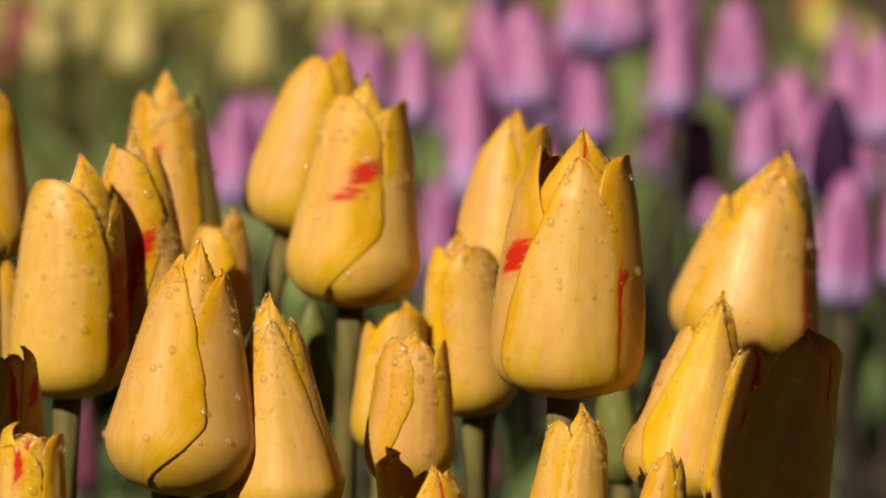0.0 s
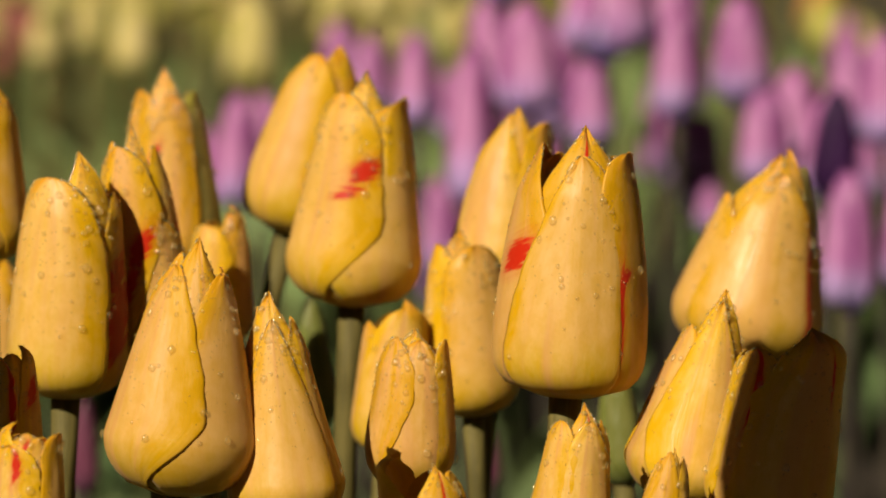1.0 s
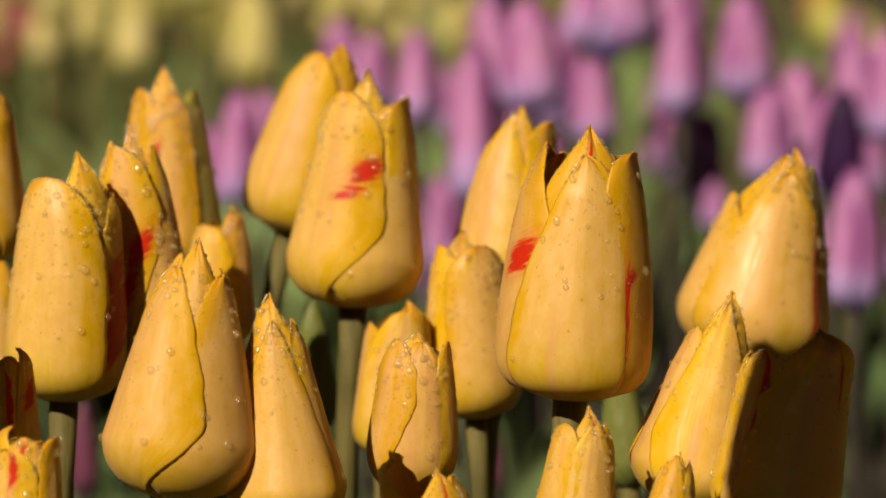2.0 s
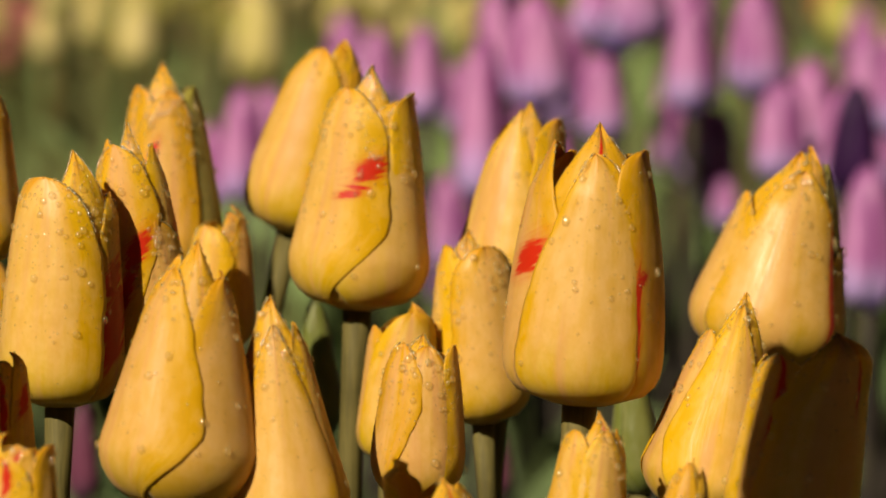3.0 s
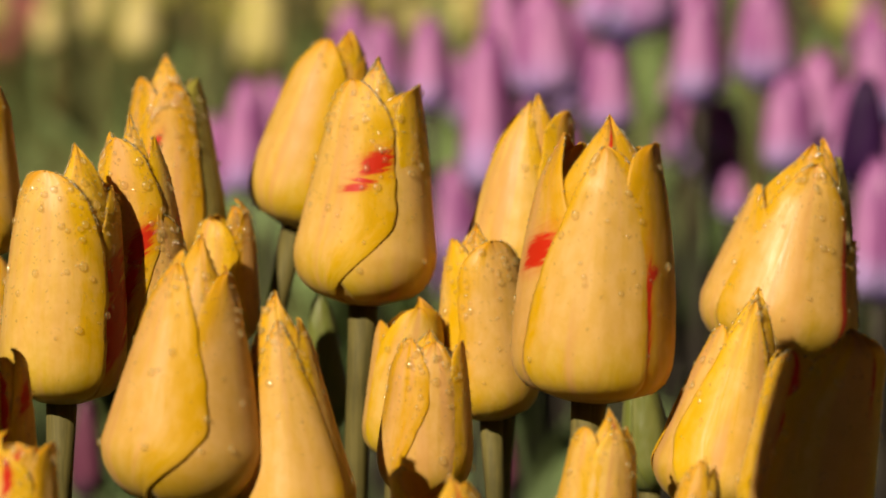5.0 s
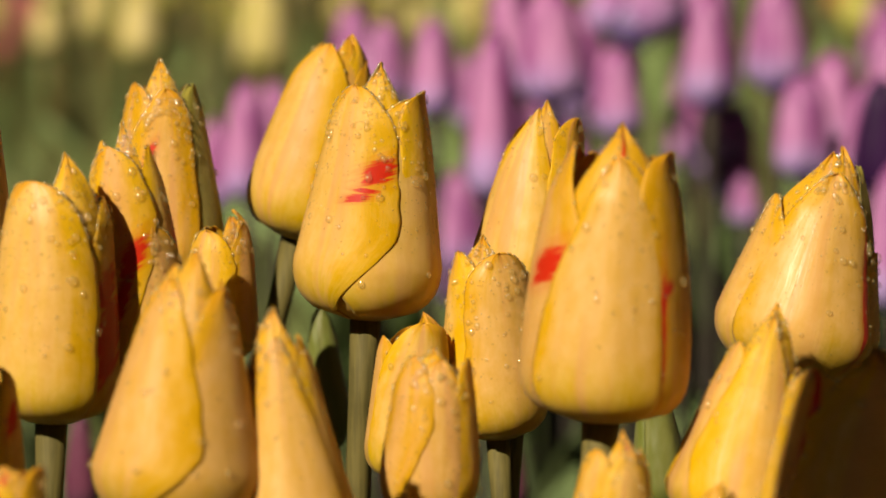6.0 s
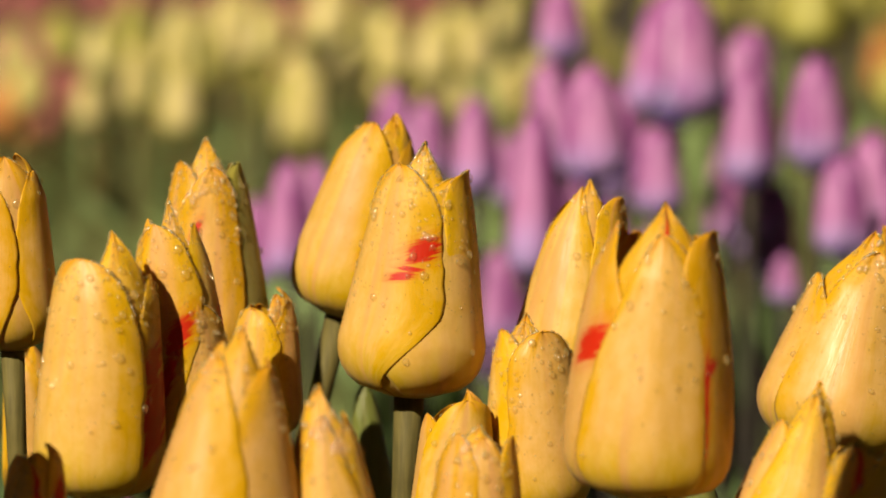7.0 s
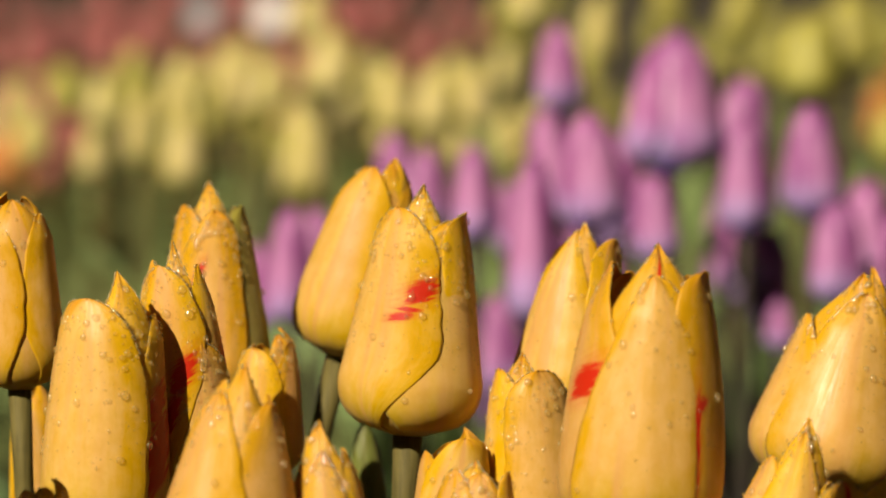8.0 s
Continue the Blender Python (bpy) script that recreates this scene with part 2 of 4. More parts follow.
def P(angle, half, reach, shell=1.0, bluff=2.9, crown=0.38, lift=0.0, splay=0.0, foot=0.5, rise=0.4, hug=0.6, ruffle=1.0, point=0.5, tone=0.0, flat=0.0, lean=0.0):
    """One petal of a head. angle: degrees from the front, to the right; half: half its width in degrees; reach: its share of the
    head's length; shell: its share of the radius; bluff and crown: how blunt its top is and where it begins to narrow;
    lift: how far one margin lies over its neighbour; splay: how far its top leans out; foot and rise: its width at the base and
    where it is widest; hug: how far its tip bends to the axis; ruffle: unevenness of its margin; point: how sharp its tip is;
    tone: how far its yellow margin reaches in from the right (left below 0); flat: how little it curves across;
    lean: degrees by which its tip stands aside. half, bluff, crown, foot, rise and point may be pairs, for its two sides."""
    pair = lambda a: a if isinstance(a, tuple) else (a, a)
    return dict(angle=angle, half=pair(half), reach=reach, shell=shell, bluff=pair(bluff), crown=pair(crown), lift=lift, splay=splay, foot=pair(foot),
                rise=pair(rise), hug=hug, ruffle=ruffle, point=pair(point), tone=tone, flat=flat, lean=lean)


def petal_grid(length, radius, p, shape, seed, nu, nv):
    rng = np.random.default_rng(seed)
    v = np.linspace(0, 1, nv) ** 0.9
    v = 1 - (1 - v) ** 1.35
    u = np.linspace(-1, 1, nu)
    vv, uu = np.meshgrid(v, u, indexing="ij")
    p1, p2, p3, p4, p5 = rng.uniform(0, 6, 5)
    reach, ruffle = p["reach"], p["ruffle"]
    wide = []
    for side in (0, 1):
        foot, rise, crown = p["foot"][side], p["rise"][side], p["crown"][side]
        grow = np.clip(v / rise, 0, 1)
        w = foot + (1 - foot) * (0.35 * grow + 0.65 * grow * grow * (3 - 2 * grow))
        top = np.clip((v - crown) / (1 - crown), 0, 1)
        w = w * np.clip(1 - top ** p["bluff"][side], 0.0, 1) ** p["point"][side]
        w = w * (1 + ruffle * (0.016 * np.sin(v * 13 + p1 + side) + 0.010 * np.sin(v * 29 + p2 + 2 * side) + 0.006 * np.sin(v * 61 + p4)) * np.clip(v * 3, 0, 1))
        wide.append(np.maximum(w, 0.015) * radians(p["half"][side]))
    sway = radians(p["lean"]) * v ** 2 + 0.02 * np.sin(v * 3.0 + p3) * v
    off = np.where(uu < 0, wide[0][:, None], wide[1][:, None]) * uu
    a = radians(p["angle"]) + off + sway[:, None]
    edge = np.abs(uu)
    vh = vv * reach
    r = profile(vh, *shape) * p["shell"] * (1 - p["hug"] * np.clip((vh - 0.74) / 0.26, 0, 1) ** (2.4 if p["hug"] > 0.65 else 1.5))
    r = r * (1 + p["flat"] * (1 / np.cos(np.clip(np.abs(off), 0, 0.8)) - 1))
    r = r + 0.028 * p["lift"] * uu * np.sin(np.clip(vv * 1.15, 0, 1) * np.pi) ** 0.7
    r = r + p["splay"] * vv ** 2 - 0.012 * uu ** 2
    # broad swells, a soft midrib, and margins that roll and pucker towards the tip
    q1, q2, q3 = np.random.default_rng(seed // 11).uniform(0, 6, 3)
    r = r + 0.016 * np.sin(a * 2 + q1 + 2 * vh) * np.sin(vh * 5 + q2) + 0.010 * np.sin(a * 3 + vh * 8 + q3) * vv
    r = r + 0.012 * np.exp(-(uu / 0.22) ** 2) * np.sin(vv * np.pi)
    r = r + ruffle * (0.014 * np.sin(vv * 15 + p3 + uu) + 0.010 * np.sin(vv * 34 + p5)) * edge ** 5 * vv ** 4
    r = r - 0.008 * np.clip((edge - 0.86) / 0.14, 0, 1) ** 2
    r = r + 0.0055 * np.sin(uu * 8 + p4 + 1.5 * vv) * np.sin(vv * np.pi)
    r = r + 0.018 * np.sin(uu * 4.5 + p5) * np.clip((vv - 0.78) / 0.22, 0, 1) ** 1.5
    r = np.maximum(r, 0.03) * radius
    z = length * (vh - 0.015 * uu ** 2 * np.sin(vv * np.pi))
    z = z + 0.0025 * ruffle * length * (np.sin(uu * 7 + p1) + 0.6 * np.sin(uu * 17 + p4)) * np.clip((vv - 0.8) / 0.2, 0, 1) ** 2
    pts = np.stack([r * np.sin(a), -r * np.cos(a), z], -1)
    return pts, np.stack([uu + p["tone"] * (0.6 + 0.4 * uu), vv], -1), uu


def drop_shape(rings=5, sides=8):
    verts, faces = [(0, 0, 1)], []
    for i in range(1, rings):
        t = math.pi * i / rings
        for j in range(sides):
            s = 2 * math.pi * j / sides
            verts.append((math.sin(t) * math.cos(s), math.sin(t) * math.sin(s), math.cos(t)))
    verts.append((0, 0, -1))
    for j in range(sides):
        faces.append((0, 1 + j, 1 + (j + 1) % sides))
        faces.append((len(verts) - 1, 1 + (rings - 2) * sides + (j + 1) % sides, 1 + (rings - 2) * sides + j))
    for i in range(rings - 2):
        for j in range(sides):
            a, b = 1 + i * sides + j, 1 + i * sides + (j + 1) % sides
            faces.append((a, a + sides, b + sides, b))
    return np.array(verts), faces


def dew_mesh(places, seed):
    """Beads of water on the petals: places are (point, normal, radius)."""
    base, base_faces = drop_shape()
    verts, faces = [], []
    rng = np.random.default_rng(seed)
    for point, normal, size in places:
        nrm = Vector(normal)
        turn = np.array(nrm.to_track_quat("Z", "Y").to_matrix())
        shape = base * np.array([size, size * rng.uniform(0.9, 1.25), size * rng.uniform(0.55, 0.8)])
        start = len(verts) * len(base)
        verts.append(shape @ turn.T + np.array(point) + np.array(normal) * size * 0.28)
        faces += [tuple(start + k for k in f) for f in base_faces]
    mesh = bpy.data.meshes.new("dew")
    mesh.from_pydata(np.concatenate(verts).tolist(), [], faces)
    mesh.polygons.foreach_set("use_smooth", [True] * len(mesh.polygons))
    mesh.materials.append(WATER)
    mesh.update()
    return mesh


def stem_mesh(start, end, end_way, radius, material, sides=12, steps=18):
    """A stalk from start to end that arrives along end_way and widens under the flower."""
    start, end, end_way = Vector(start), Vector(end), Vector(end_way)
    reach = (end - start).length
    c1, c2 = start + Vector((0, 0, reach * 0.4)), end - end_way * reach * 0.35
    verts, faces = [], []
    for i in range(steps + 1):
        t = i / steps
        p = start * (1 - t) ** 3 + c1 * 3 * t * (1 - t) ** 2 + c2 * 3 * t * t * (1 - t) + end * t ** 3
        r = radius * (1.12 - 0.2 * t + 0.2 * max(0, (t - 0.965) / 0.035))
        for j in range(sides):
            s = 2 * math.pi * j / sides
            verts.append((p.x + r * math.cos(s), p.y + r * math.sin(s), p.z))
    for i in range(steps):
        for j in range(sides):
            a, b = i * sides + j, i * sides + (j + 1) % sides
            faces.append((a, b, b + sides, a + sides))
    faces.append(tuple(range(sides))[::-1])
    faces.append(tuple(steps * sides + j for j in range(sides)))
    mesh = bpy.data.meshes.new("stem")
    mesh.from_pydata(verts, [], faces)
    mesh.polygons.foreach_set("use_smooth", [True] * len(mesh.polygons))
    mesh.materials.append(material)
    mesh.update()
    return mesh


def leaf_mesh(height, spread, width, angle, seed, material=None, nu=7, nv=14):
    """A broad folded tulip leaf that clasps the stem near the ground and arches outwards."""
    rng = np.random.default_rng(seed)
    v = np.linspace(0, 1, nv)
    u = np.linspace(-1, 1, nu)
    vv, uu = np.meshgrid(v, u, indexing="ij")
    out = 0.006 + spread * vv ** 1.9
    up = 0.02 + height * (vv - 0.16 * vv ** 3)
    half = width * 0.5 * np.sin(np.clip(vv * 0.93 + 0.07, 0, 1) * np.pi) ** 0.75 * (1 - 0.25 * vv) + 0.0006
    bend = 0.5 * (1 - vv) + 0.25
    wave = 0.004 * np.sin(vv * 9 + rng.uniform(0, 6)) * uu
    x = out - half * bend * np.abs(uu) ** 1.6 + wave
    y = half * uu + 0.02 * np.sin(vv * 2 + rng.uniform(0, 6)) * vv
    ca, sa = math.cos(radians(angle)), math.sin(radians(angle))
    pts = np.stack([x * ca - y * sa, x * sa + y * ca, up], -1)
    mesh, _ = shell_mesh("leaf", pts, np.stack([uu, vv], -1), np.full((nv, nu), 0.0007), material or LEAF, np.array([ca, sa, 0.3]))
    return mesh


def tulip(kind, x, y, z, length, radius, lean, turn=0, taper=0.42, blunt=2.4, bow=1.25, belly=0.22, seat=0.22, petals=(), flames=(), dew=0, seed=0,
          material=None, stalk=None, fine=True, leaves=2, nod=0.0, stem_radius=0.0028, label="", group="", leaf_height=0.27, golden=(4, 5), peachy=(), olive=()):
    """One tulip: an empty on the ground with a stem, leaves, six petals and its dew."""
    rng = random.Random(seed)
    base = new("tulip")
    foot = Vector((x - math.sin(radians(lean)) * 0.10 + rng.uniform(-0.012, 0.012), y + rng.uniform(-0.012, 0.012), 0.0))
    base.location = foot
    head = Matrix.Translation(Vector((x, y, z)) - foot) @ Euler((radians(nod), radians(lean), 0)).to_matrix().to_4x4()
    part("stem", stem_mesh((0, 0, -0.01), head @ Vector((0, 0, 0.0012)), head.to_3x3() @ Vector((0, 0, 1)), stem_radius, stalk or STEM), base)
    for k in range(leaves):
        angle = rng.uniform(0, 360) if k == 0 else angle + 140 + rng.uniform(-25, 25)
        part("leaf", leaf_mesh(rng.uniform(0.75, 1.0) * leaf_height, rng.uniform(0.03, 0.09), rng.uniform(0.032, 0.055), angle, seed * 7 + k), base)
    if not petals:
        j = lambda s: rng.uniform(-s, s)
        petals = [
            P(turn + j(6), 64 + j(5), 0.90 + j(0.02), 1.0, 3.8 + j(0.6), crown=0.42, lift=0.9),
            P(turn + 120 + j(8), 62 + j(5), 0.89 + j(0.02), 1.0, 3.8 + j(0.6), crown=0.42, lift=0.9, splay=0.01 + j(0.02)),
            P(turn - 120 + j(8), 62 + j(5), 0.90 + j(0.02), 1.0, 3.8 + j(0.6), crown=0.42, lift=0.9, splay=0.01 + j(0.02)),
            P(turn + 60 + j(6), 88 + j(5), 0.97 + j(0.02), 0.94, 2.4 + j(0.4), crown=0.6, lift=0.6, foot=0.7, hug=0.85),
            P(turn - 60 + j(6), 88 + j(5), 0.99 + j(0.01), 0.94, 2.4 + j(0.4), crown=0.6, lift=0.6, foot=0.7, hug=0.85),
            P(turn + 180 + j(6), 88 + j(5), 0.96, 0.92, 2.4, crown=0.6, lift=0.6, foot=0.7, hug=0.85),
        ]
    nu, nv = (37, 44) if fine else (9, 14)
    beads = []
    for k, petal in enumerate(petals):
        angle = petal["angle"]
        pts, uv, across = petal_grid(length, radius, petal, (taper, blunt, bow, belly, seat), seed * 11 + k, nu, nv)
        flame = np.full(uv.shape, 9.0)
        for which, u0, v0, du, dv in flames:
            if which == k:
                other = np.stack([(across - u0) / du, (uv[..., 1] - v0) / dv], -1)
                nearer = np.sum(other ** 2, -1) < np.sum(flame ** 2, -1)
                flame = np.where(nearer[..., None], other, flame)
        thick = 0.0009 * (1 - 0.88 * np.abs(across) ** 3) * (1 - 0.85 * uv[..., 1] ** 3) * (radius / 0.018)
        centre = np.array([0, 0, length * 0.5])
        mesh, normal = shell_mesh("petal", pts, uv, thick, material or (OLIVE if k in olive else GOLDEN if k in golden else PEACHY if k in peachy else YELLOW), pts - centre, flame)
        part("petal", mesh, base, m=head)
        facing = math.cos(radians(angle + 20))
        if dew and facing > -0.45:
            share = min(1.0, length / 0.06) ** 2 * (0.35 + 0.65 * max(facing, 0))
            for _ in range(int(1.0 * dew * share)):
                i = int(nv * 0.88 * rng.random() ** 0.45)
                jj = rng.randrange(1, nu - 1)
                f, g = rng.random(), rng.random()
                p = pts[i, jj] * (1 - f) * (1 - g) + pts[i + 1, jj] * f * (1 - g) + pts[i, jj + 1] * (1 - f) * g + pts[i + 1, jj + 1] * f * g
                beads.append((p, normal[i, jj], 0.00016 + 0.0010 * rng.random() ** 3.2))
            for _ in range(int(2.0 * dew * share * (1.6 if abs(angle - 75) < 35 else 0.6))):
                i, jj = int(nv * (0.22 + 0.62 * rng.random())), rng.randrange(nu - 1)
                f = rng.random()
                beads.append((pts[i, jj] * (1 - f) + pts[i + 1, jj + 1] * f, normal[i, jj], rng.uniform(0.00014, 0.00028)))
            for _ in range(int(1.6 * dew * share)):
                i = min(nv - 3, int(nv * (0.60 + 0.40 * rng.random() ** 0.6)))
                jj, f = rng.choice((0, nu - 1)), rng.random()
                beads.append((pts[i, jj] * (1 - f) + pts[i + 1, jj] * f, normal[i, jj], 0.00014 + 0.00038 * rng.random() ** 2.5))
    if beads:
        part("dew", dew_mesh(beads, seed), base, "clear beads of water", head, "stuff")
    return tagged(base, label, "tulip", group)


# ---- ground ----
def make_ground():
    bm = bmesh.new()
    xs = [-3000, -600, -120, -30, -10] + [-5 + 0.4 * k for k in range(26)] + [10, 30, 120, 600, 3000]
    ys = [-3000, -600, -60, -10, -3] + [-1 + 0.4 * k for k in range(41)] + [22, 40, 120, 600, 3000]
    grid = []
    for yy in ys:
        grid.append([bm.verts.new((xx, yy, 0.012 * noise.noise((xx * 2.1, yy * 2.1, 0.3)) if abs(xx) < 6 and -2 < yy < 16 else 0.0)) for xx in xs])
    for i in range(len(ys) - 1):
        for k in range(len(xs) - 1):
            bm.faces.new((grid[i][k], grid[i][k + 1], grid[i + 1][k + 1], grid[i + 1][k]))
    mesh = bpy.data.meshes.new("ground")
    bm.to_mesh(mesh)
    bm.free()
    mesh.polygons.foreach_set("use_smooth", [True] * len(mesh.polygons))
    mesh.materials.append(SOIL)
    tagged(new("ground", mesh), "dark crumbly garden soil between the tulip beds", "soil", kind="structure")


make_ground()

# ---- the yellow bed: x, y, z of the flower's foot, length, radius, lean ----
BED = "yellow tulips in the front bed"
WET = "closed yellow tulip with peach petals beaded with dew"
YELLOWS = {
    "B": (0.0332, 1.000, 0.3844, 0.0714, 0.0200, 3.3),
    "A": (-0.0246, 1.090, 0.3986, 0.0673, 0.0193, 3.6),
    "A2": (-0.0451, 1.150, 0.4140, 0.0574, 0.0160, 14.3),
    "F": (-0.0662, 0.970, 0.3627, 0.0665, 0.0197, 4.8),
    "G": (-0.0385, 0.975, 0.3528, 0.0620, 0.0157, -4.2),
    "H": (-0.1002, 1.030, 0.3800, 0.0661, 0.0161, 2.6),
    "M": (-0.0786, 1.047, 0.3877, 0.0651, 0.0128, -4.6),
    "L": (-0.0773, 1.130, 0.4014, 0.0626, 0.0154, -2.3),
    "K": (-0.0635, 1.105, 0.3859, 0.0396, 0.0104, 2.5),
    "C": (0.0171, 1.110, 0.4002, 0.0546, 0.0155, 5.8),
    "D": (0.0096, 1.085, 0.3681, 0.0527, 0.0136, -3.6),
    "D2": (-0.0151, 1.076, 0.3588, 0.0434, 0.0104, 5.2),
    "E": (-0.0078, 1.000, 0.3591, 0.0429, 0.0116, 2.5),
    "R": (0.0851, 1.100, 0.3817, 0.0617, 0.0212, 11.6),
    "S": (0.0628, 1.000, 0.3559, 0.0589, 0.0168, 11.7),
    "Dk": (0.0822, 0.970, 0.3535, 0.0535, 0.0166, 10.0),
    "J": (0.0322, 0.965, 0.3474, 0.0398, 0.0107, 6.2),
    "N": (-0.0029, 0.930, 0.3439, 0.0336, 0.0113, 2.3),
    "O": (0.0548, 0.950, 0.3486, 0.0291, 0.0071, 7.8),
    "Q": (-0.1266, 1.080, 0.4112, 0.0529, 0.0119, -2.0),
    "Q2": (-0.1268, 1.120, 0.3655, 0.0450, 0.0073, -0.6),
    "T": (-0.1112, 0.985, 0.3625, 0.0365, 0.0091, 1.7),
    "U": (-0.1007, 0.930, 0.3548, 0.0316, 0.0090, 0.6),
    "V": (-0.0364, 1.160, 0.3536, 0.0424, 0.0067, -3.2),
    "W": (0.0529, 1.100, 0.3457, 0.0361, 0.0077, -4.2),
}
BACK = [P(-150, 66, 0.88, lift=0.8), P(150, 76, 0.90, 0.92, 3.0, foot=0.7)]
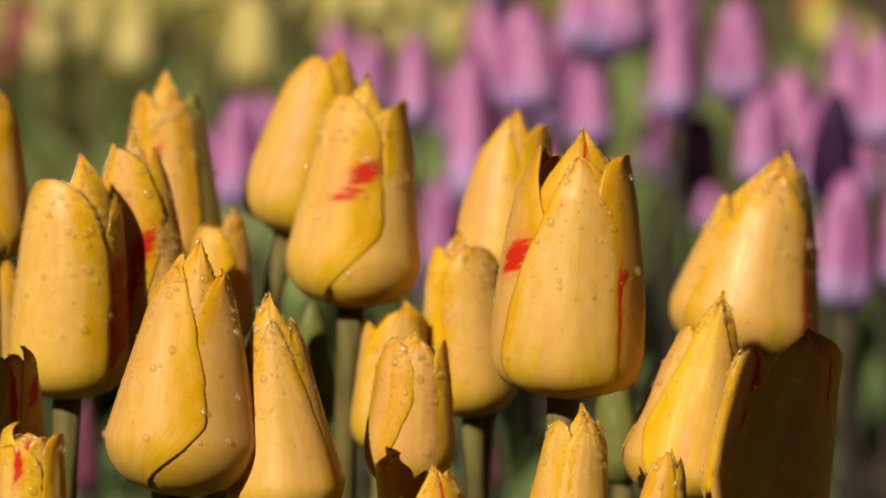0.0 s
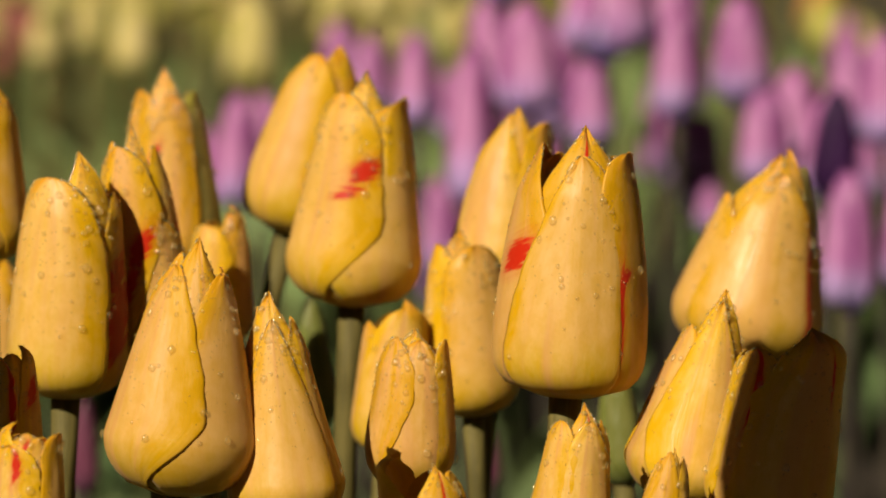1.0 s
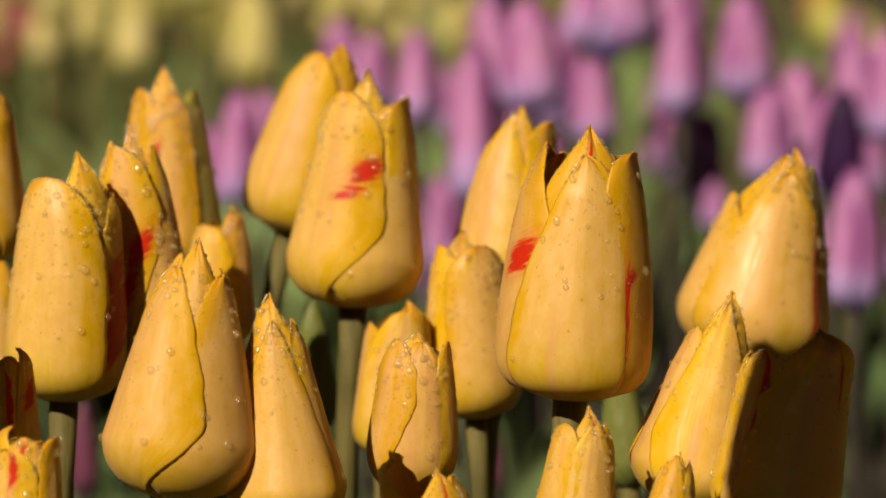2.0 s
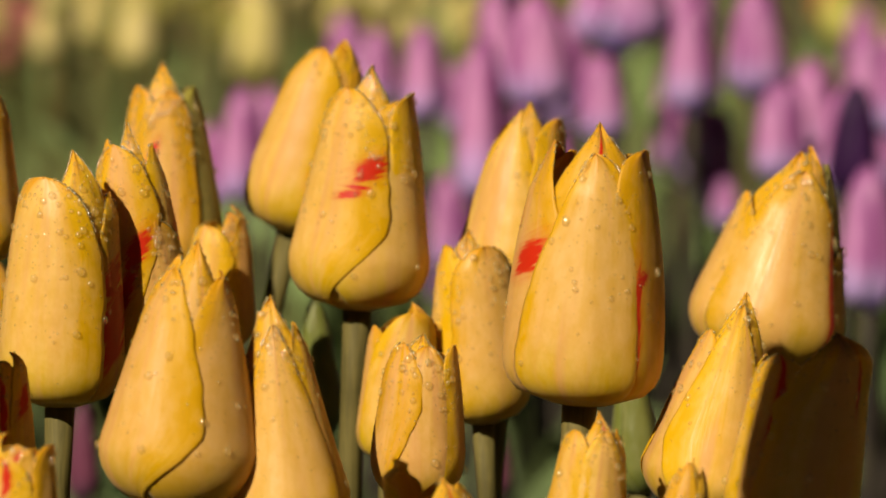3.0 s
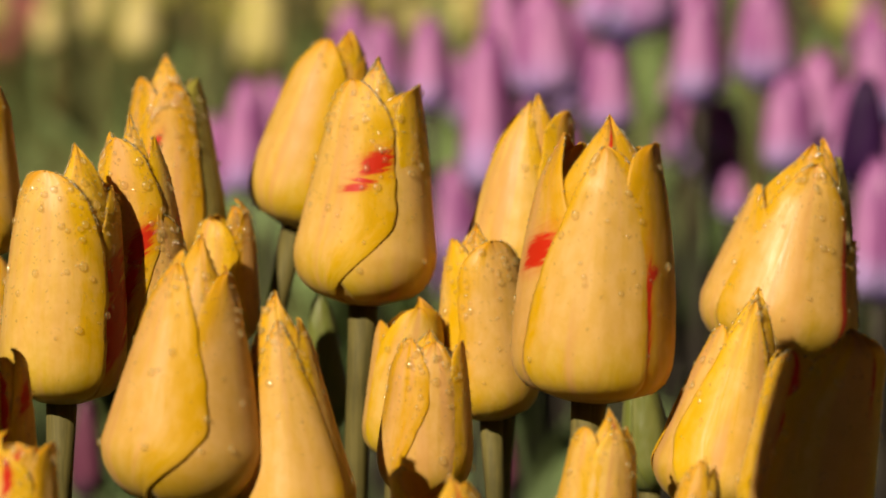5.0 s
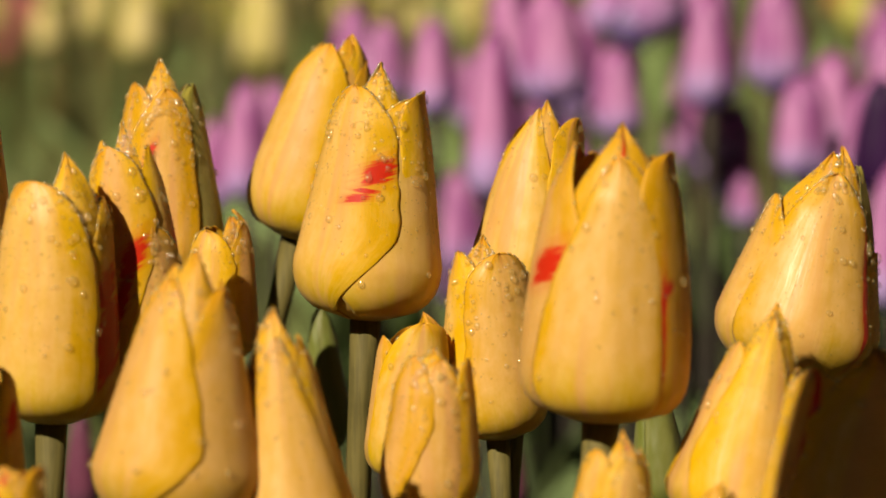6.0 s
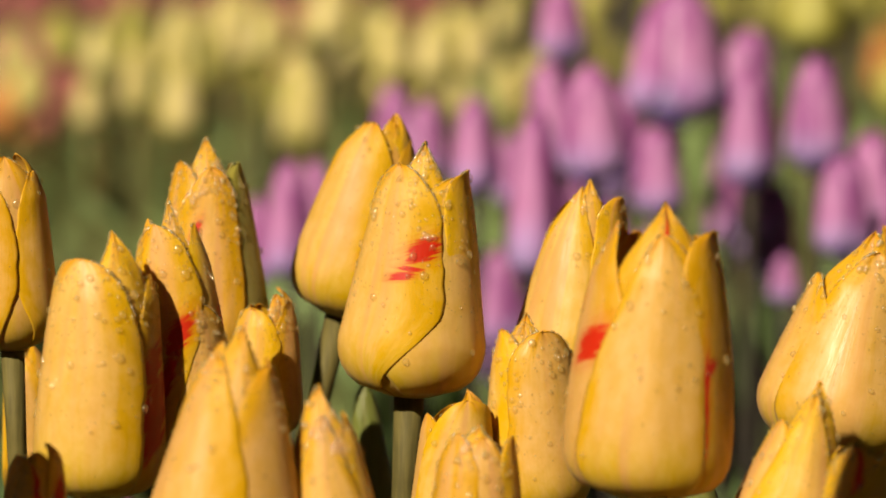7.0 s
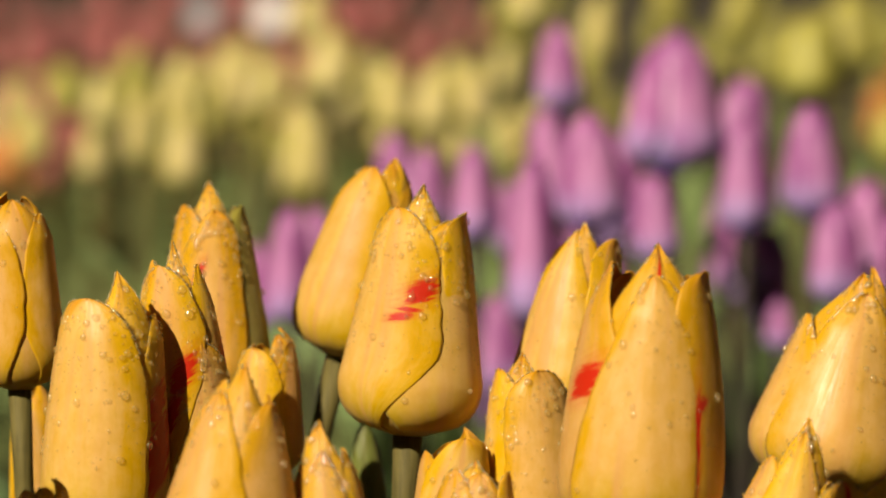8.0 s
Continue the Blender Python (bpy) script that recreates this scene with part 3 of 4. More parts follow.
STYLE = dict(
    B=dict(golden=(3, 5), peachy=(0,), taper=0.60, bow=1.5, blunt=3.4, belly=0.20, seat=0.38, dew=70, stem_radius=0.0040,
           flames=((4, 0.56, 0.575, 0.28, 0.070), (4, -0.05, 0.84, 0.10, 0.12), (3, -0.48, 0.52, 0.10, 0.018), (3, -0.62, 0.36, 0.10, 0.20), (5, -0.1, 0.86, 0.10, 0.12)),
           label="large yellow tulip with red flames on its side petals",
           petals=[P(-1, (58, 42), 0.89, 1.035, (1.3, 4.0), crown=(0.22, 0.55), foot=(0.86, 0.92), rise=(0.16, 0.2), hug=0.45, point=(0.62, 0.5), lift=0.2),
                   P(122, 60, 0.88, 0.97, lift=0.5, splay=0.03, foot=0.7),
                   P(-150, 60, 0.88, 0.97, lift=-0.5, foot=0.7),
                   P(70, (50, 50), 0.905, 1.015, (14.0, 9.0), crown=(0.4, 0.5), lift=-0.4, splay=0.03, foot=0.85, hug=0.12, tone=-0.2),
                   P(-96, (84, 74), 0.915, 1.0, (3.0, 2.4), crown=(0.5, 0.40), lift=-0.4, splay=0.0, foot=0.85, hug=0.40, point=(0.5, 0.5)),
                   P(10, 72, 0.99, 0.95, 1.7, crown=0.55, foot=0.8, hug=0.5, point=0.65, ruffle=1.5)]),
    A=dict(golden=(3, 4), peachy=(1,), taper=0.50, bow=0.95, blunt=2.8, belly=0.22, seat=0.30, dew=150, stem_radius=0.0036, flames=((0, 0.70, 0.66, 0.30, 0.055), (0, 0.40, 0.54, 0.2, 0.02)),
           label="tall yellow tulip with a red flame on one dewy petal",
           petals=[P(-40, (64, 68), 0.895, 1.028, (3.0, 3.6), crown=(0.45, 0.55), lift=0.1, foot=(0.7, 0.10), rise=(0.3, 0.46), hug=0.30, tone=0.35, ruffle=1.3),
                   P(58, (84, 50), 0.86, 1.0, (3.0, 1.6), crown=(0.45, 0.30), lift=-0.2, foot=(0.8, 0.9), rise=0.2, hug=0.3),
                   BACK[0],
                   P(2, 60, 0.985, 0.93, 1.7, crown=0.6, foot=0.7, hug=0.55, point=0.7, ruffle=1.5),
                   P(84, (56, 54), 0.885, 0.98, (14.0, 10.0), crown=0.5, splay=0.08, foot=0.7, hug=0.1),
                   P(-120, 76, 0.89, 0.92, 3.0, foot=0.7)]),
    A2=dict(golden=(3, 4), taper=0.55, bow=1.25, blunt=2.6, belly=0.22, seat=0.30, dew=30, flames=((0, 0.80, 0.45, 0.2, 0.10), (4, 0.0, 0.85, 0.08, 0.12)), stem_radius=0.0034,
            petals=[P(-32, (74, 70), 0.94, 1.03, (2.6, 2.6), crown=(0.40, 0.42), lift=0.5, foot=0.75, hug=0.4, tone=0.3), P(75, (60, 70), 0.90, 1.0, 3.0, crown=0.45, lift=-0.3, foot=0.7, hug=0.5), BACK[0],
                    P(26, 60, 0.99, 0.95, 3.0, crown=0.5, foot=0.8, hug=0.6, ruffle=2.0), P(60, 50, 1.0, 0.92, 3.5, crown=0.5, hug=0.4, ruffle=2.0), P(-105, 80, 0.93, 0.94, 4.0)]),
    F=dict(golden=(3, 5), peachy=(1,), taper=0.36, bow=1.0, blunt=2.3, belly=0.23, seat=0.30, dew=60, label="pear-shaped yellow tulip with an overlapping petal, beaded with dew",
           petals=[P(-40, (64, 60), 0.885, 1.034, (2.2, 2.0), crown=(0.42, 0.42), lift=0.1, foot=(0.7, 0.06), rise=(0.3, 0.37), hug=0.35, tone=0.4, ruffle=1.3),
                   P(56, (92, 58), 0.865, 1.0, (1.5, 2.2), crown=(0.36, 0.45), lift=-0.2, foot=(0.8, 0.85), rise=0.25, hug=0.25, tone=-0.1),
                   BACK[0], P(4, (74, 66), 0.99, 0.95, 1.9, crown=0.6, foot=0.8, hug=0.5, point=0.6, ruffle=2.0),
                   P(98, 70, 0.88, 0.94, 3.0, foot=0.7, hug=0.5), P(-66, 76, 0.93, 0.94, 3.0, foot=0.7, hug=0.6)]),
    G=dict(golden=(3, 4), peachy=(0,), taper=0.32, bow=0.9, blunt=2.3, belly=0.2, dew=85,
           petals=[P(2, (66, 60), 0.885, 1.03, (1.8, 1.6), crown=(0.36, 0.30), lift=0.3, foot=0.8, hug=0.35, point=0.6), P(110, 66, 0.87, 1.0, 3.0, lift=0.6, ruffle=1.6), BACK[0],
                   P(-10, 84, 0.99, 0.95, 2.0, crown=0.6, foot=0.8, hug=0.5, point=0.6, ruffle=1.8), P(72, 62, 0.88, 0.97, 2.6, lift=-0.3, foot=0.7, hug=0.5, ruffle=1.8), P(-80, 66, 0.93, 0.96, 3.0, foot=0.7)]),
    H=dict(golden=(3,), peachy=(0,), taper=0.66, bow=1.8, blunt=3.0, belly=0.2, seat=0.36, dew=120, stem_radius=0.0036, flames=((1, -0.50, 0.62, 0.40, 0.10), (1, -0.45, 0.42, 0.55, 0.20), (3, 0.55, 0.60, 0.3, 0.06)),
           label="broad yellow tulip with a blunt front petal and a red flame",
           petals=[P(-28, (70, 74), 0.90, 1.03, (11.0, 3.6), crown=(0.42, 0.42), foot=0.92, rise=0.16, hug=0.20, lift=0.5, tone=0.08), P(92, (58, 60), 0.84, 0.99, lift=-0.4, foot=0.75), P(-130, 60, 0.88, lift=0.6),
                   P(26, (44, 58), 1.0, 0.95, (3.2, 2.0), crown=(0.5, 0.42), lift=0.2, foot=0.8, hug=0.45, point=0.55), P(-80, 60, 0.85, 0.97, 3.0, lift=-0.5, foot=0.8), BACK[1]]),
    M=dict(golden=(0, 3), peachy=(1,), taper=0.56, bow=1.3, blunt=2.4, dew=110, flames=((0, 0.55, 0.55, 0.30, 0.08), (0, 0.42, 0.38, 0.24, 0.10), (4, 0.0, 0.5, 0.4, 0.2)),
           petals=[P(-28, (58, 72), 0.91, 1.04, (5.0, 3.6), crown=(0.45, 0.6), lift=0.6, foot=(0.6, 0.05), rise=(0.3, 0.72), hug=0.25, ruffle=1.6), P(34, (48, 60), 0.60, 1.02, (1.8, 3.0), crown=(0.3, 0.4), lift=0.2, foot=0.8, hug=0.3, point=0.6), BACK[0],
                   P(6, (46, 44), 1.0, 0.93, 1.8, crown=0.6, foot=0.8, hug=0.6, point=0.6, ruffle=1.6), P(82, 74, 0.90, 0.96, 3.0, hug=0.4), P(-75, 76, 0.93, 0.95, 4.0, hug=0.4)]),
    L=dict(olive=(1,), golden=(0, 3, 5), taper=0.56, bow=1.15, blunt=2.4, dew=130, flames=((0, -0.35, 0.70, 0.12, 0.05),),
           petals=[P(2, (70, 36), 0.875, 1.04, (1.5, 5.0), crown=(0.45, 0.62), lift=0.4, foot=0.7, hug=0.35, point=0.55, lean=8), P(72, (52, 60), 0.885, 0.99, (5.0, 2.6), crown=0.5, lift=-0.4, foot=0.7, hug=0.25, ruffle=2.0), BACK[0],
                   P(0, (52, 52), 1.0, 0.96, (1.9, 1.8), crown=0.6, foot=0.8, hug=0.5, point=0.6, ruffle=2.0), P(112, 76, 0.88, 0.95, 4.0), P(-58, (66, 56), 0.90, 1.0, 5.0, crown=0.5, lift=0.2, foot=0.7, hug=0.25, ruffle=1.8)]),
    K=dict(golden=(0, 3, 4), taper=0.62, blunt=2.6, dew=110, label="small yellow tulip with a ragged dewy top",
           petals=[P(-34, (60, 62), 0.87, 1.03, 5.0, crown=0.5, lift=0.3, hug=0.2, ruffle=2.5), P(66, 56, 0.94, 1.0, 3.0, hug=0.2, ruffle=2.5), BACK[0],
                   P(30, (40, 44), 0.96, 0.92, 3.5, hug=0.3, ruffle=3.5), P(64, 34, 1.0, 0.94, 4.0, hug=0.1, ruffle=3.0), P(-110, 70, 0.88, 0.95, 3.0)]),
    C=dict(peachy=(0,), golden=(3,), taper=0.40, bow=1.1, blunt=2.4, dew=45,
           petals=[P(-26, (66, 58), 0.95, 1.03, (1.8, 1.6), crown=(0.34, 0.34), lift=0.4, foot=0.8, hug=0.45, point=0.6, tone=0.2), P(105, 58, 0.86, lift=0.6, splay=0.03), P(-140, 60, 0.88, lift=0.6),
                   P(56, (44, 44), 0.92, 0.98, (7.0, 8.0), crown=0.5, lift=0.2, splay=0.20, foot=0.7, hug=0.05, ruffle=1.6), P(4, 62, 0.99, 0.95, 1.9, crown=0.6, foot=0.8, hug=0.5, point=0.6), P(165, 76, 0.92, 0.92, 3.0)]),
    D=dict(golden=(3, 5), peachy=(0,), taper=0.66, bow=1.3, blunt=2.8, seat=0.34, dew=110,
           petals=[P(22, (58, 66), 0.92, 1.03, (7.0, 6.0), crown=0.45, lift=0.2, foot=0.8, hug=0.22, ruffle=1.5, tone=-0.15), P(140, 64, 0.88, 1.0, 4.0, lift=0.4), BACK[0],
                   P(-14, (62, 60), 1.0, 0.96, (2.2, 2.0), crown=0.58, foot=0.8, hug=0.5, point=0.6, ruffle=1.8), P(105, 70, 0.90, 0.95, 4.0), P(-70, (64, 62), 0.93, 1.0, (4.0, 6.0), crown=0.5, hug=0.3, ruffle=1.6)]),
    D2=dict(golden=(3,), taper=0.80, blunt=2.8, seat=0.34, dew=15,
            petals=[P(8, 84, 0.95, 1.03, (2.6, 7.0), crown=(0.3, 0.5), lift=0.4, foot=0.8, hug=0.2, lean=10), P(150, 64, 0.90, 1.0, 4.0), P(-80, 70, 0.84, 1.0, 5.0, lift=-0.4, foot=0.8, hug=0.3),
                    P(40, 60, 1.0, 0.95, 4.0, hug=0.3, ruffle=2.0), P(100, 70, 0.92, 0.95, 4.0), P(180, 76, 0.90, 0.94, 4.0)]),
    E=dict(golden=(2, 3, 4), peachy=(0,), taper=0.70, bow=1.2, blunt=2.6, belly=0.3, dew=110, label="small yellow tulip with dewy petal tips",
           petals=[P(12, (62, 44), 0.94, 1.02, (3.0, 3.4), crown=0.5, lift=0.2, foot=0.85, hug=0.35, ruffle=1.5), P(140, 60, 0.88, 1.0, 4.0), P(-52, (60, 54), 0.95, 1.05, (2.2, 3.4), crown=(0.42, 0.6), lift=0.5, foot=(0.6, 0.05), rise=(0.3, 0.66), hug=0.3, ruffle=1.6),
                   P(-6, 58, 1.0, 0.94, 2.4, crown=0.6, hug=0.5, ruffle=2.2), P(74, (42, 56), 0.94, 1.02, (7.0, 5.0), crown=0.5, lift=-0.5, foot=0.8, hug=0.05, ruffle=1.6), P(-115, 70, 0.88, 0.95, 4.0)]),
    R=dict(olive=(3,), golden=(4, 5), peachy=(0,), taper=0.38, bow=1.15, blunt=2.4, belly=0.24, dew=95, flames=((0, 0.86, 0.50, 0.10, 0.26), (1, -0.75, 0.3, 0.14, 0.2)),
           petals=[P(4, (60, 50), 0.90, 1.06, (2.4, 3.4), crown=(0.35, 0.55), foot=0.85, rise=0.2, hug=0.30, lift=0.3, lean=4), P(80, 50, 0.60, 1.02, 1.6, lift=-0.4, foot=0.85, hug=0.4, point=0.6), P(-72, (56, 60), 0.76, 1.03, (2.0, 1.7), lift=-0.4, splay=0.03, foot=0.75, point=0.6),
                   P(84, (40, 56), 0.94, 0.97, (6.0, 3.0), lift=0.3, foot=0.8, hug=0.25, ruffle=1.6), P(-10, 62, 0.97, 0.94, 2.6, crown=0.6, foot=0.7, hug=0.5, ruffle=3.2), P(34, 54, 1.0, 0.92, 3.2, crown=0.6, hug=0.35, ruffle=3.6)]),
    S=dict(golden=(0, 3), peachy=(5,), taper=0.34, bow=0.95, blunt=2.3, belly=0.2, dew=40,
           petals=[P(0, (58, 52), 0.93, 1.04, (1.7, 1.6), crown=(0.36, 0.42), lift=-0.4, foot=(0.5, 0.8), rise=0.4, hug=0.4, point=0.6, tone=-0.45), P(66, 60, 0.74, 0.985, 2.2, crown=0.4, lift=-0.2, foot=0.8, hug=0.4), P(-150, 66, 0.72, lift=0.8),
                   P(8, 66, 0.98, 0.95, 1.9, crown=0.6, foot=0.8, hug=0.45, point=0.6), P(110, 70, 0.70, 0.95, 3.0, hug=0.6), P(-62, (62, 62), 0.80, 0.975, (2.4, 2.0), crown=0.4, foot=0.8, hug=0.5)]),
    Dk=dict(golden=(4,), taper=0.72, blunt=2.4, dew=90, flames=((4, 0.25, 0.84, 0.10, 0.22), (0, 0.3, 0.80, 0.05, 0.1)), label="yellow tulip standing in the shadow of another flower",
           petals=[P(26, (84, 70), 1.0, 1.01, (1.9, 5.0), crown=(0.2, 0.5), splay=0.04, foot=0.8, hug=0.0, ruffle=2.6), P(130, 58, 0.80, lift=0.6), P(-110, 60, 0.80, lift=0.6, splay=0.03),
                    P(84, 60, 0.88, 0.96, 5.0, lift=0.2, hug=0.1), P(-52, (54, 70), 0.87, 0.99, (2.2, 4.0), crown=(0.3, 0.5), lift=-0.3, splay=0.03, foot=0.8, hug=0.1, ruffle=2.4), P(180, 70, 0.80, 0.92, 3.0)]),
    J=dict(golden=(2, 3, 4), peachy=(0,), taper=0.62, bow=1.1, blunt=2.6, dew=70, flames=((3, 0.2, 0.88, 0.2, 0.04),),
           petals=[P(24, (50, 52), 0.90, 1.03, (2.6, 2.0), crown=0.45, lift=0.2, foot=0.8, hug=0.35), P(130, 60, 0.86, 1.0), P(-44, (60, 48), 0.88, 1.02, (2.6, 3.6), crown=0.45, lift=0.4, foot=0.75, hug=0.25, ruffle=1.8),
                   P(14, 50, 1.0, 0.95, 2.0, crown=0.6, hug=0.55, point=0.6, ruffle=1.8), P(84, 62, 0.90, 0.98, 3.0, lift=-0.3), P(-115, 70, 0.86, 0.95, 3.0)]),
    N=dict(golden=(0, 3), taper=0.6, dew=60, flames=((0, 0.0, 0.9, 0.10, 0.2),),
           petals=[P(24, (56, 60), 0.93, 1.0, 2.0, point=0.6, crown=0.4), P(125, 60, 0.90), P(-104, (60, 70), 1.05, 1.0, 4.0, splay=0.75, hug=0.0, ruffle=3.0),
                   P(70, 68, 0.92, 0.94, 3.0, foot=0.7), P(10, 50, 0.97, 0.94, 2.0, foot=0.7, point=0.7), P(180, 68, 0.9, 0.92, 3.0, foot=0.7)]),
    O=dict(golden=(0,), taper=0.5, dew=40,
           petals=[P(-18, (62, 50), 0.97, 1.02, (2.4, 3.4), crown=0.4, foot=0.8, hug=0.4, tone=0.4), P(72, (56, 60), 0.93, 1.0, 3.0, lift=-0.5, hug=0.4), BACK[0],
                   P(20, 50, 1.0, 0.92, 2.0, hug=0.6, ruffle=1.6), P(100, 70, 0.9, 0.94, 3.0), P(-90, 70, 0.9, 0.95, 3.0)]),
    Q=dict(turn=-50, taper=0.75, blunt=2.6, dew=25),
    Q2=dict(turn=0, taper=0.8, dew=10),
    T=dict(golden=(3, 4), taper=0.66, dew=60, flames=((4, -0.1, 0.70, 0.5, 0.10), (0, 0.85, 0.7, 0.15, 0.25)),
           petals=[P(-40, (64, 62), 0.93, 1.02, 4.0, crown=0.5, hug=0.2, ruffle=2.0, lift=0.5), P(70, 44, 0.86, 1.0, 3.0, hug=0.3), BACK[0],
                   P(10, 60, 0.95, 0.94, 4.0, hug=0.2, ruffle=2.5), P(58, (36, 52), 1.0, 1.0, 3.0, hug=0.1, crown=0.5, ruffle=2.2), P(-110, 70, 0.9, 0.95, 3.0)]),
    U=dict(golden=(0, 3, 4), taper=0.85, dew=60, flames=((0, 0.3, 0.85, 0.2, 0.16), (5, 0.4, 0.8, 0.2, 0.2), (3, 0.0, 0.85, 0.3, 0.1)),
           petals=[P(-30, (58, 60), 0.84, 1.02, 4.0, hug=0.2, ruffle=2.5), P(66, (40, 52), 0.92, 1.03, 6.0, crown=0.5, hug=0.0, ruffle=2.0), BACK[0],
                   P(0, 60, 0.93, 0.94, 3.0, hug=0.2, ruffle=3.0), P(-70, 60, 1.0, 0.97, 3.0, hug=0.1, ruffle=2.6), P(30, 50, 0.90, 0.95, 4.0, hug=0.1, ruffle=2.5)]),
    V=dict(turn=60, taper=0.35, blunt=1.8, material=GREEN_PETAL, label="green tulip bud still closed on its stem"),
    W=dict(turn=30, taper=0.35, blunt=1.8, material=GREEN_PETAL, label="green tulip bud still closed on its stem"),
)
for number, (key, spot) in enumerate(YELLOWS.items()):
    style = dict(label=WET, group=BED, seed=number + 1)
    style.update(STYLE[key])
    tulip(key, *spot, **style)

# more of the same bed outside the view, three added to shade visible flowers
for number, spot in enumerate((
    # first two: unseen tulips, made tall to throw their shade into the view
    (-0.1005, 0.640, 0.590, 0.088, 0.0270, 0), (-0.150, 0.708, 0.513, 0.052, 0.0095, 0), (-0.200, 1.000, 0.380, 0.060, 0.016, 4), (-0.240, 1.120, 0.390, 0.060, 0.016, -3),
    (0.215, 1.020, 0.385, 0.060, 0.017, 3), (0.200, 1.150, 0.395, 0.060, 0.016, -2), (-0.180, 0.860, 0.330, 0.058, 0.016, 2),
    # first in this row: another unseen tulip placed to throw shade
    (-0.165, 0.895, 0.420, 0.056, 0.018, 2), (0.020, 0.840, 0.290, 0.056, 0.016, 3), (0.120, 0.860, 0.290, 0.056, 0.016, -3), (-0.060, 0.840, 0.285, 0.056, 0.016, 0),
    (0.180, 0.900, 0.310, 0.058, 0.016, 5), (0.040, 1.060, 0.220, 0.055, 0.015, 2), (-0.020, 1.220, 0.220, 0.055, 0.015, -4),
    (0.110, 1.220, 0.220, 0.055, 0.015, 3), (-0.110, 1.200, 0.220, 0.055, 0.05, 1),
)):
    tulip("Z", *spot, turn=number * 37 % 120 - 60, taper=0.55, seed=60 + number, fine=False, label="closed yellow tulip added to the front bed outside the view", group=BED)

# ---- the lilac bed ----
LILACS = [
    (-0.0342, 1.950, 0.4025, 0.0405, 0.0107, 0.0),
    (-0.0111, 1.900, 0.3993, 0.0473, 0.0118, -1.0),
    (-0.0504, 2.050, 0.4068, 0.0390, 0.0113, -2.1),
    (-0.0897, 1.800, 0.3685, 0.0548, 0.0113, -0.6),
    (-0.0832, 1.900, 0.3704, 0.0471, 0.0094, 0.1),
    (-0.1041, 1.800, 0.3651, 0.0418, 0.0084, 0.2),
    (0.0133, 1.750, 0.3727, 0.0757, 0.0120, 1.0),
    (0.0398, 1.800, 0.4107, 0.0531, 0.0156, -1.6),
    (0.0310, 2.100, 0.4529, 0.0456, 0.0125, -2.0),
    (0.0718, 1.900, 0.3895, 0.0439, 0.0124, -2.4),
    (0.0794, 1.900, 0.4317, 0.0664, 0.0239, 0.9),
    (0.1093, 1.850, 0.4057, 0.0544, 0.0131, -0.6),
    (0.1391, 1.850, 0.4136, 0.0518, 0.0144, -1.0),
    (0.1461, 1.800, 0.3783, 0.0473, 0.0128, 0.1),
    (0.1629, 1.850, 0.3811, 0.0520, 0.0134, 0.9),
    (0.1685, 1.750, 0.3759, 0.0499, 0.0118, 0.9),
    (0.1939, 1.900, 0.3897, 0.0556, 0.0134, -0.6),
    (0.2048, 1.850, 0.3938, 0.0556, 0.0125, -1.2),
    (0.1652, 1.600, 0.3427, 0.0600, 0.0124, -0.1),
    (0.1188, 2.000, 0.3716, 0.0382, 0.0127, -0.4),
    (0.1285, 1.900, 0.3504, 0.0238, 0.0073, -0.4),
    (0.0594, 2.000, 0.3984, 0.0494, 0.0121, -1.9),
    (0.0060, 2.100, 0.3805, 0.0385, 0.0089, -2.3),
    (0.1183, 2.050, 0.4301, 0.0434, 0.0144, 5.3),
    (0.2202, 1.800, 0.3797, 0.0537, 0.0128, -0.7),
    (0.2474, 1.900, 0.4099, 0.0563, 0.0141, -0.7),
    (0.2007, 1.700, 0.3409, 0.0536, 0.0121, -1.9),
    (0.0255, 2.000, 0.4040, 0.0564, 0.0127, -3.0),
]
for number, (x, y, z, length, radius, lean) in enumerate(LILACS):
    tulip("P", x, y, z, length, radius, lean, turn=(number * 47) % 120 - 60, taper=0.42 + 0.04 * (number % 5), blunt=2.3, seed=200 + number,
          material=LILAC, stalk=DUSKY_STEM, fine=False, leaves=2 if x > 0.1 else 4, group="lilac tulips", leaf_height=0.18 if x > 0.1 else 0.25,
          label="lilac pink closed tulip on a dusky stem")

# two low lilac buds; their shade is painted into the petal colour
SHADED_LILACS = [
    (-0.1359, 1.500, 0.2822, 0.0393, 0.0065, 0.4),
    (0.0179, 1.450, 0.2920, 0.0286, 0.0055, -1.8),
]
for number, (x, y, z, length, radius, lean) in enumerate(SHADED_LILACS):
    tulip("P", x, y, z, length, radius, lean, turn=20, taper=0.4, blunt=2.0, seed=250 + number, material=SHADED_LILAC, stalk=DUSKY_STEM, fine=False,
          leaves=3, group="maroon tulip buds", leaf_height=0.26, label="slim lilac tulip bud low between the stems, shade put into its colour")

# added tulip whose dark colour stands in for a lilac flower in shadow
tulip("P", 0.1675, 1.700, 0.3800, 0.0500, 0.0112, 3.0, turn=30, taper=0.45, blunt=2.2, seed=256, material=DEEP_SHADE_LILAC, stalk=DUSKY_STEM, fine=False,
      leaves=2, leaf_height=0.18, label="closed tulip added between the lilac ones, deep shade put into its colour")

# more lilac tulips deeper in the same bed, mostly shaded by those before them
rng = random.Random(31)
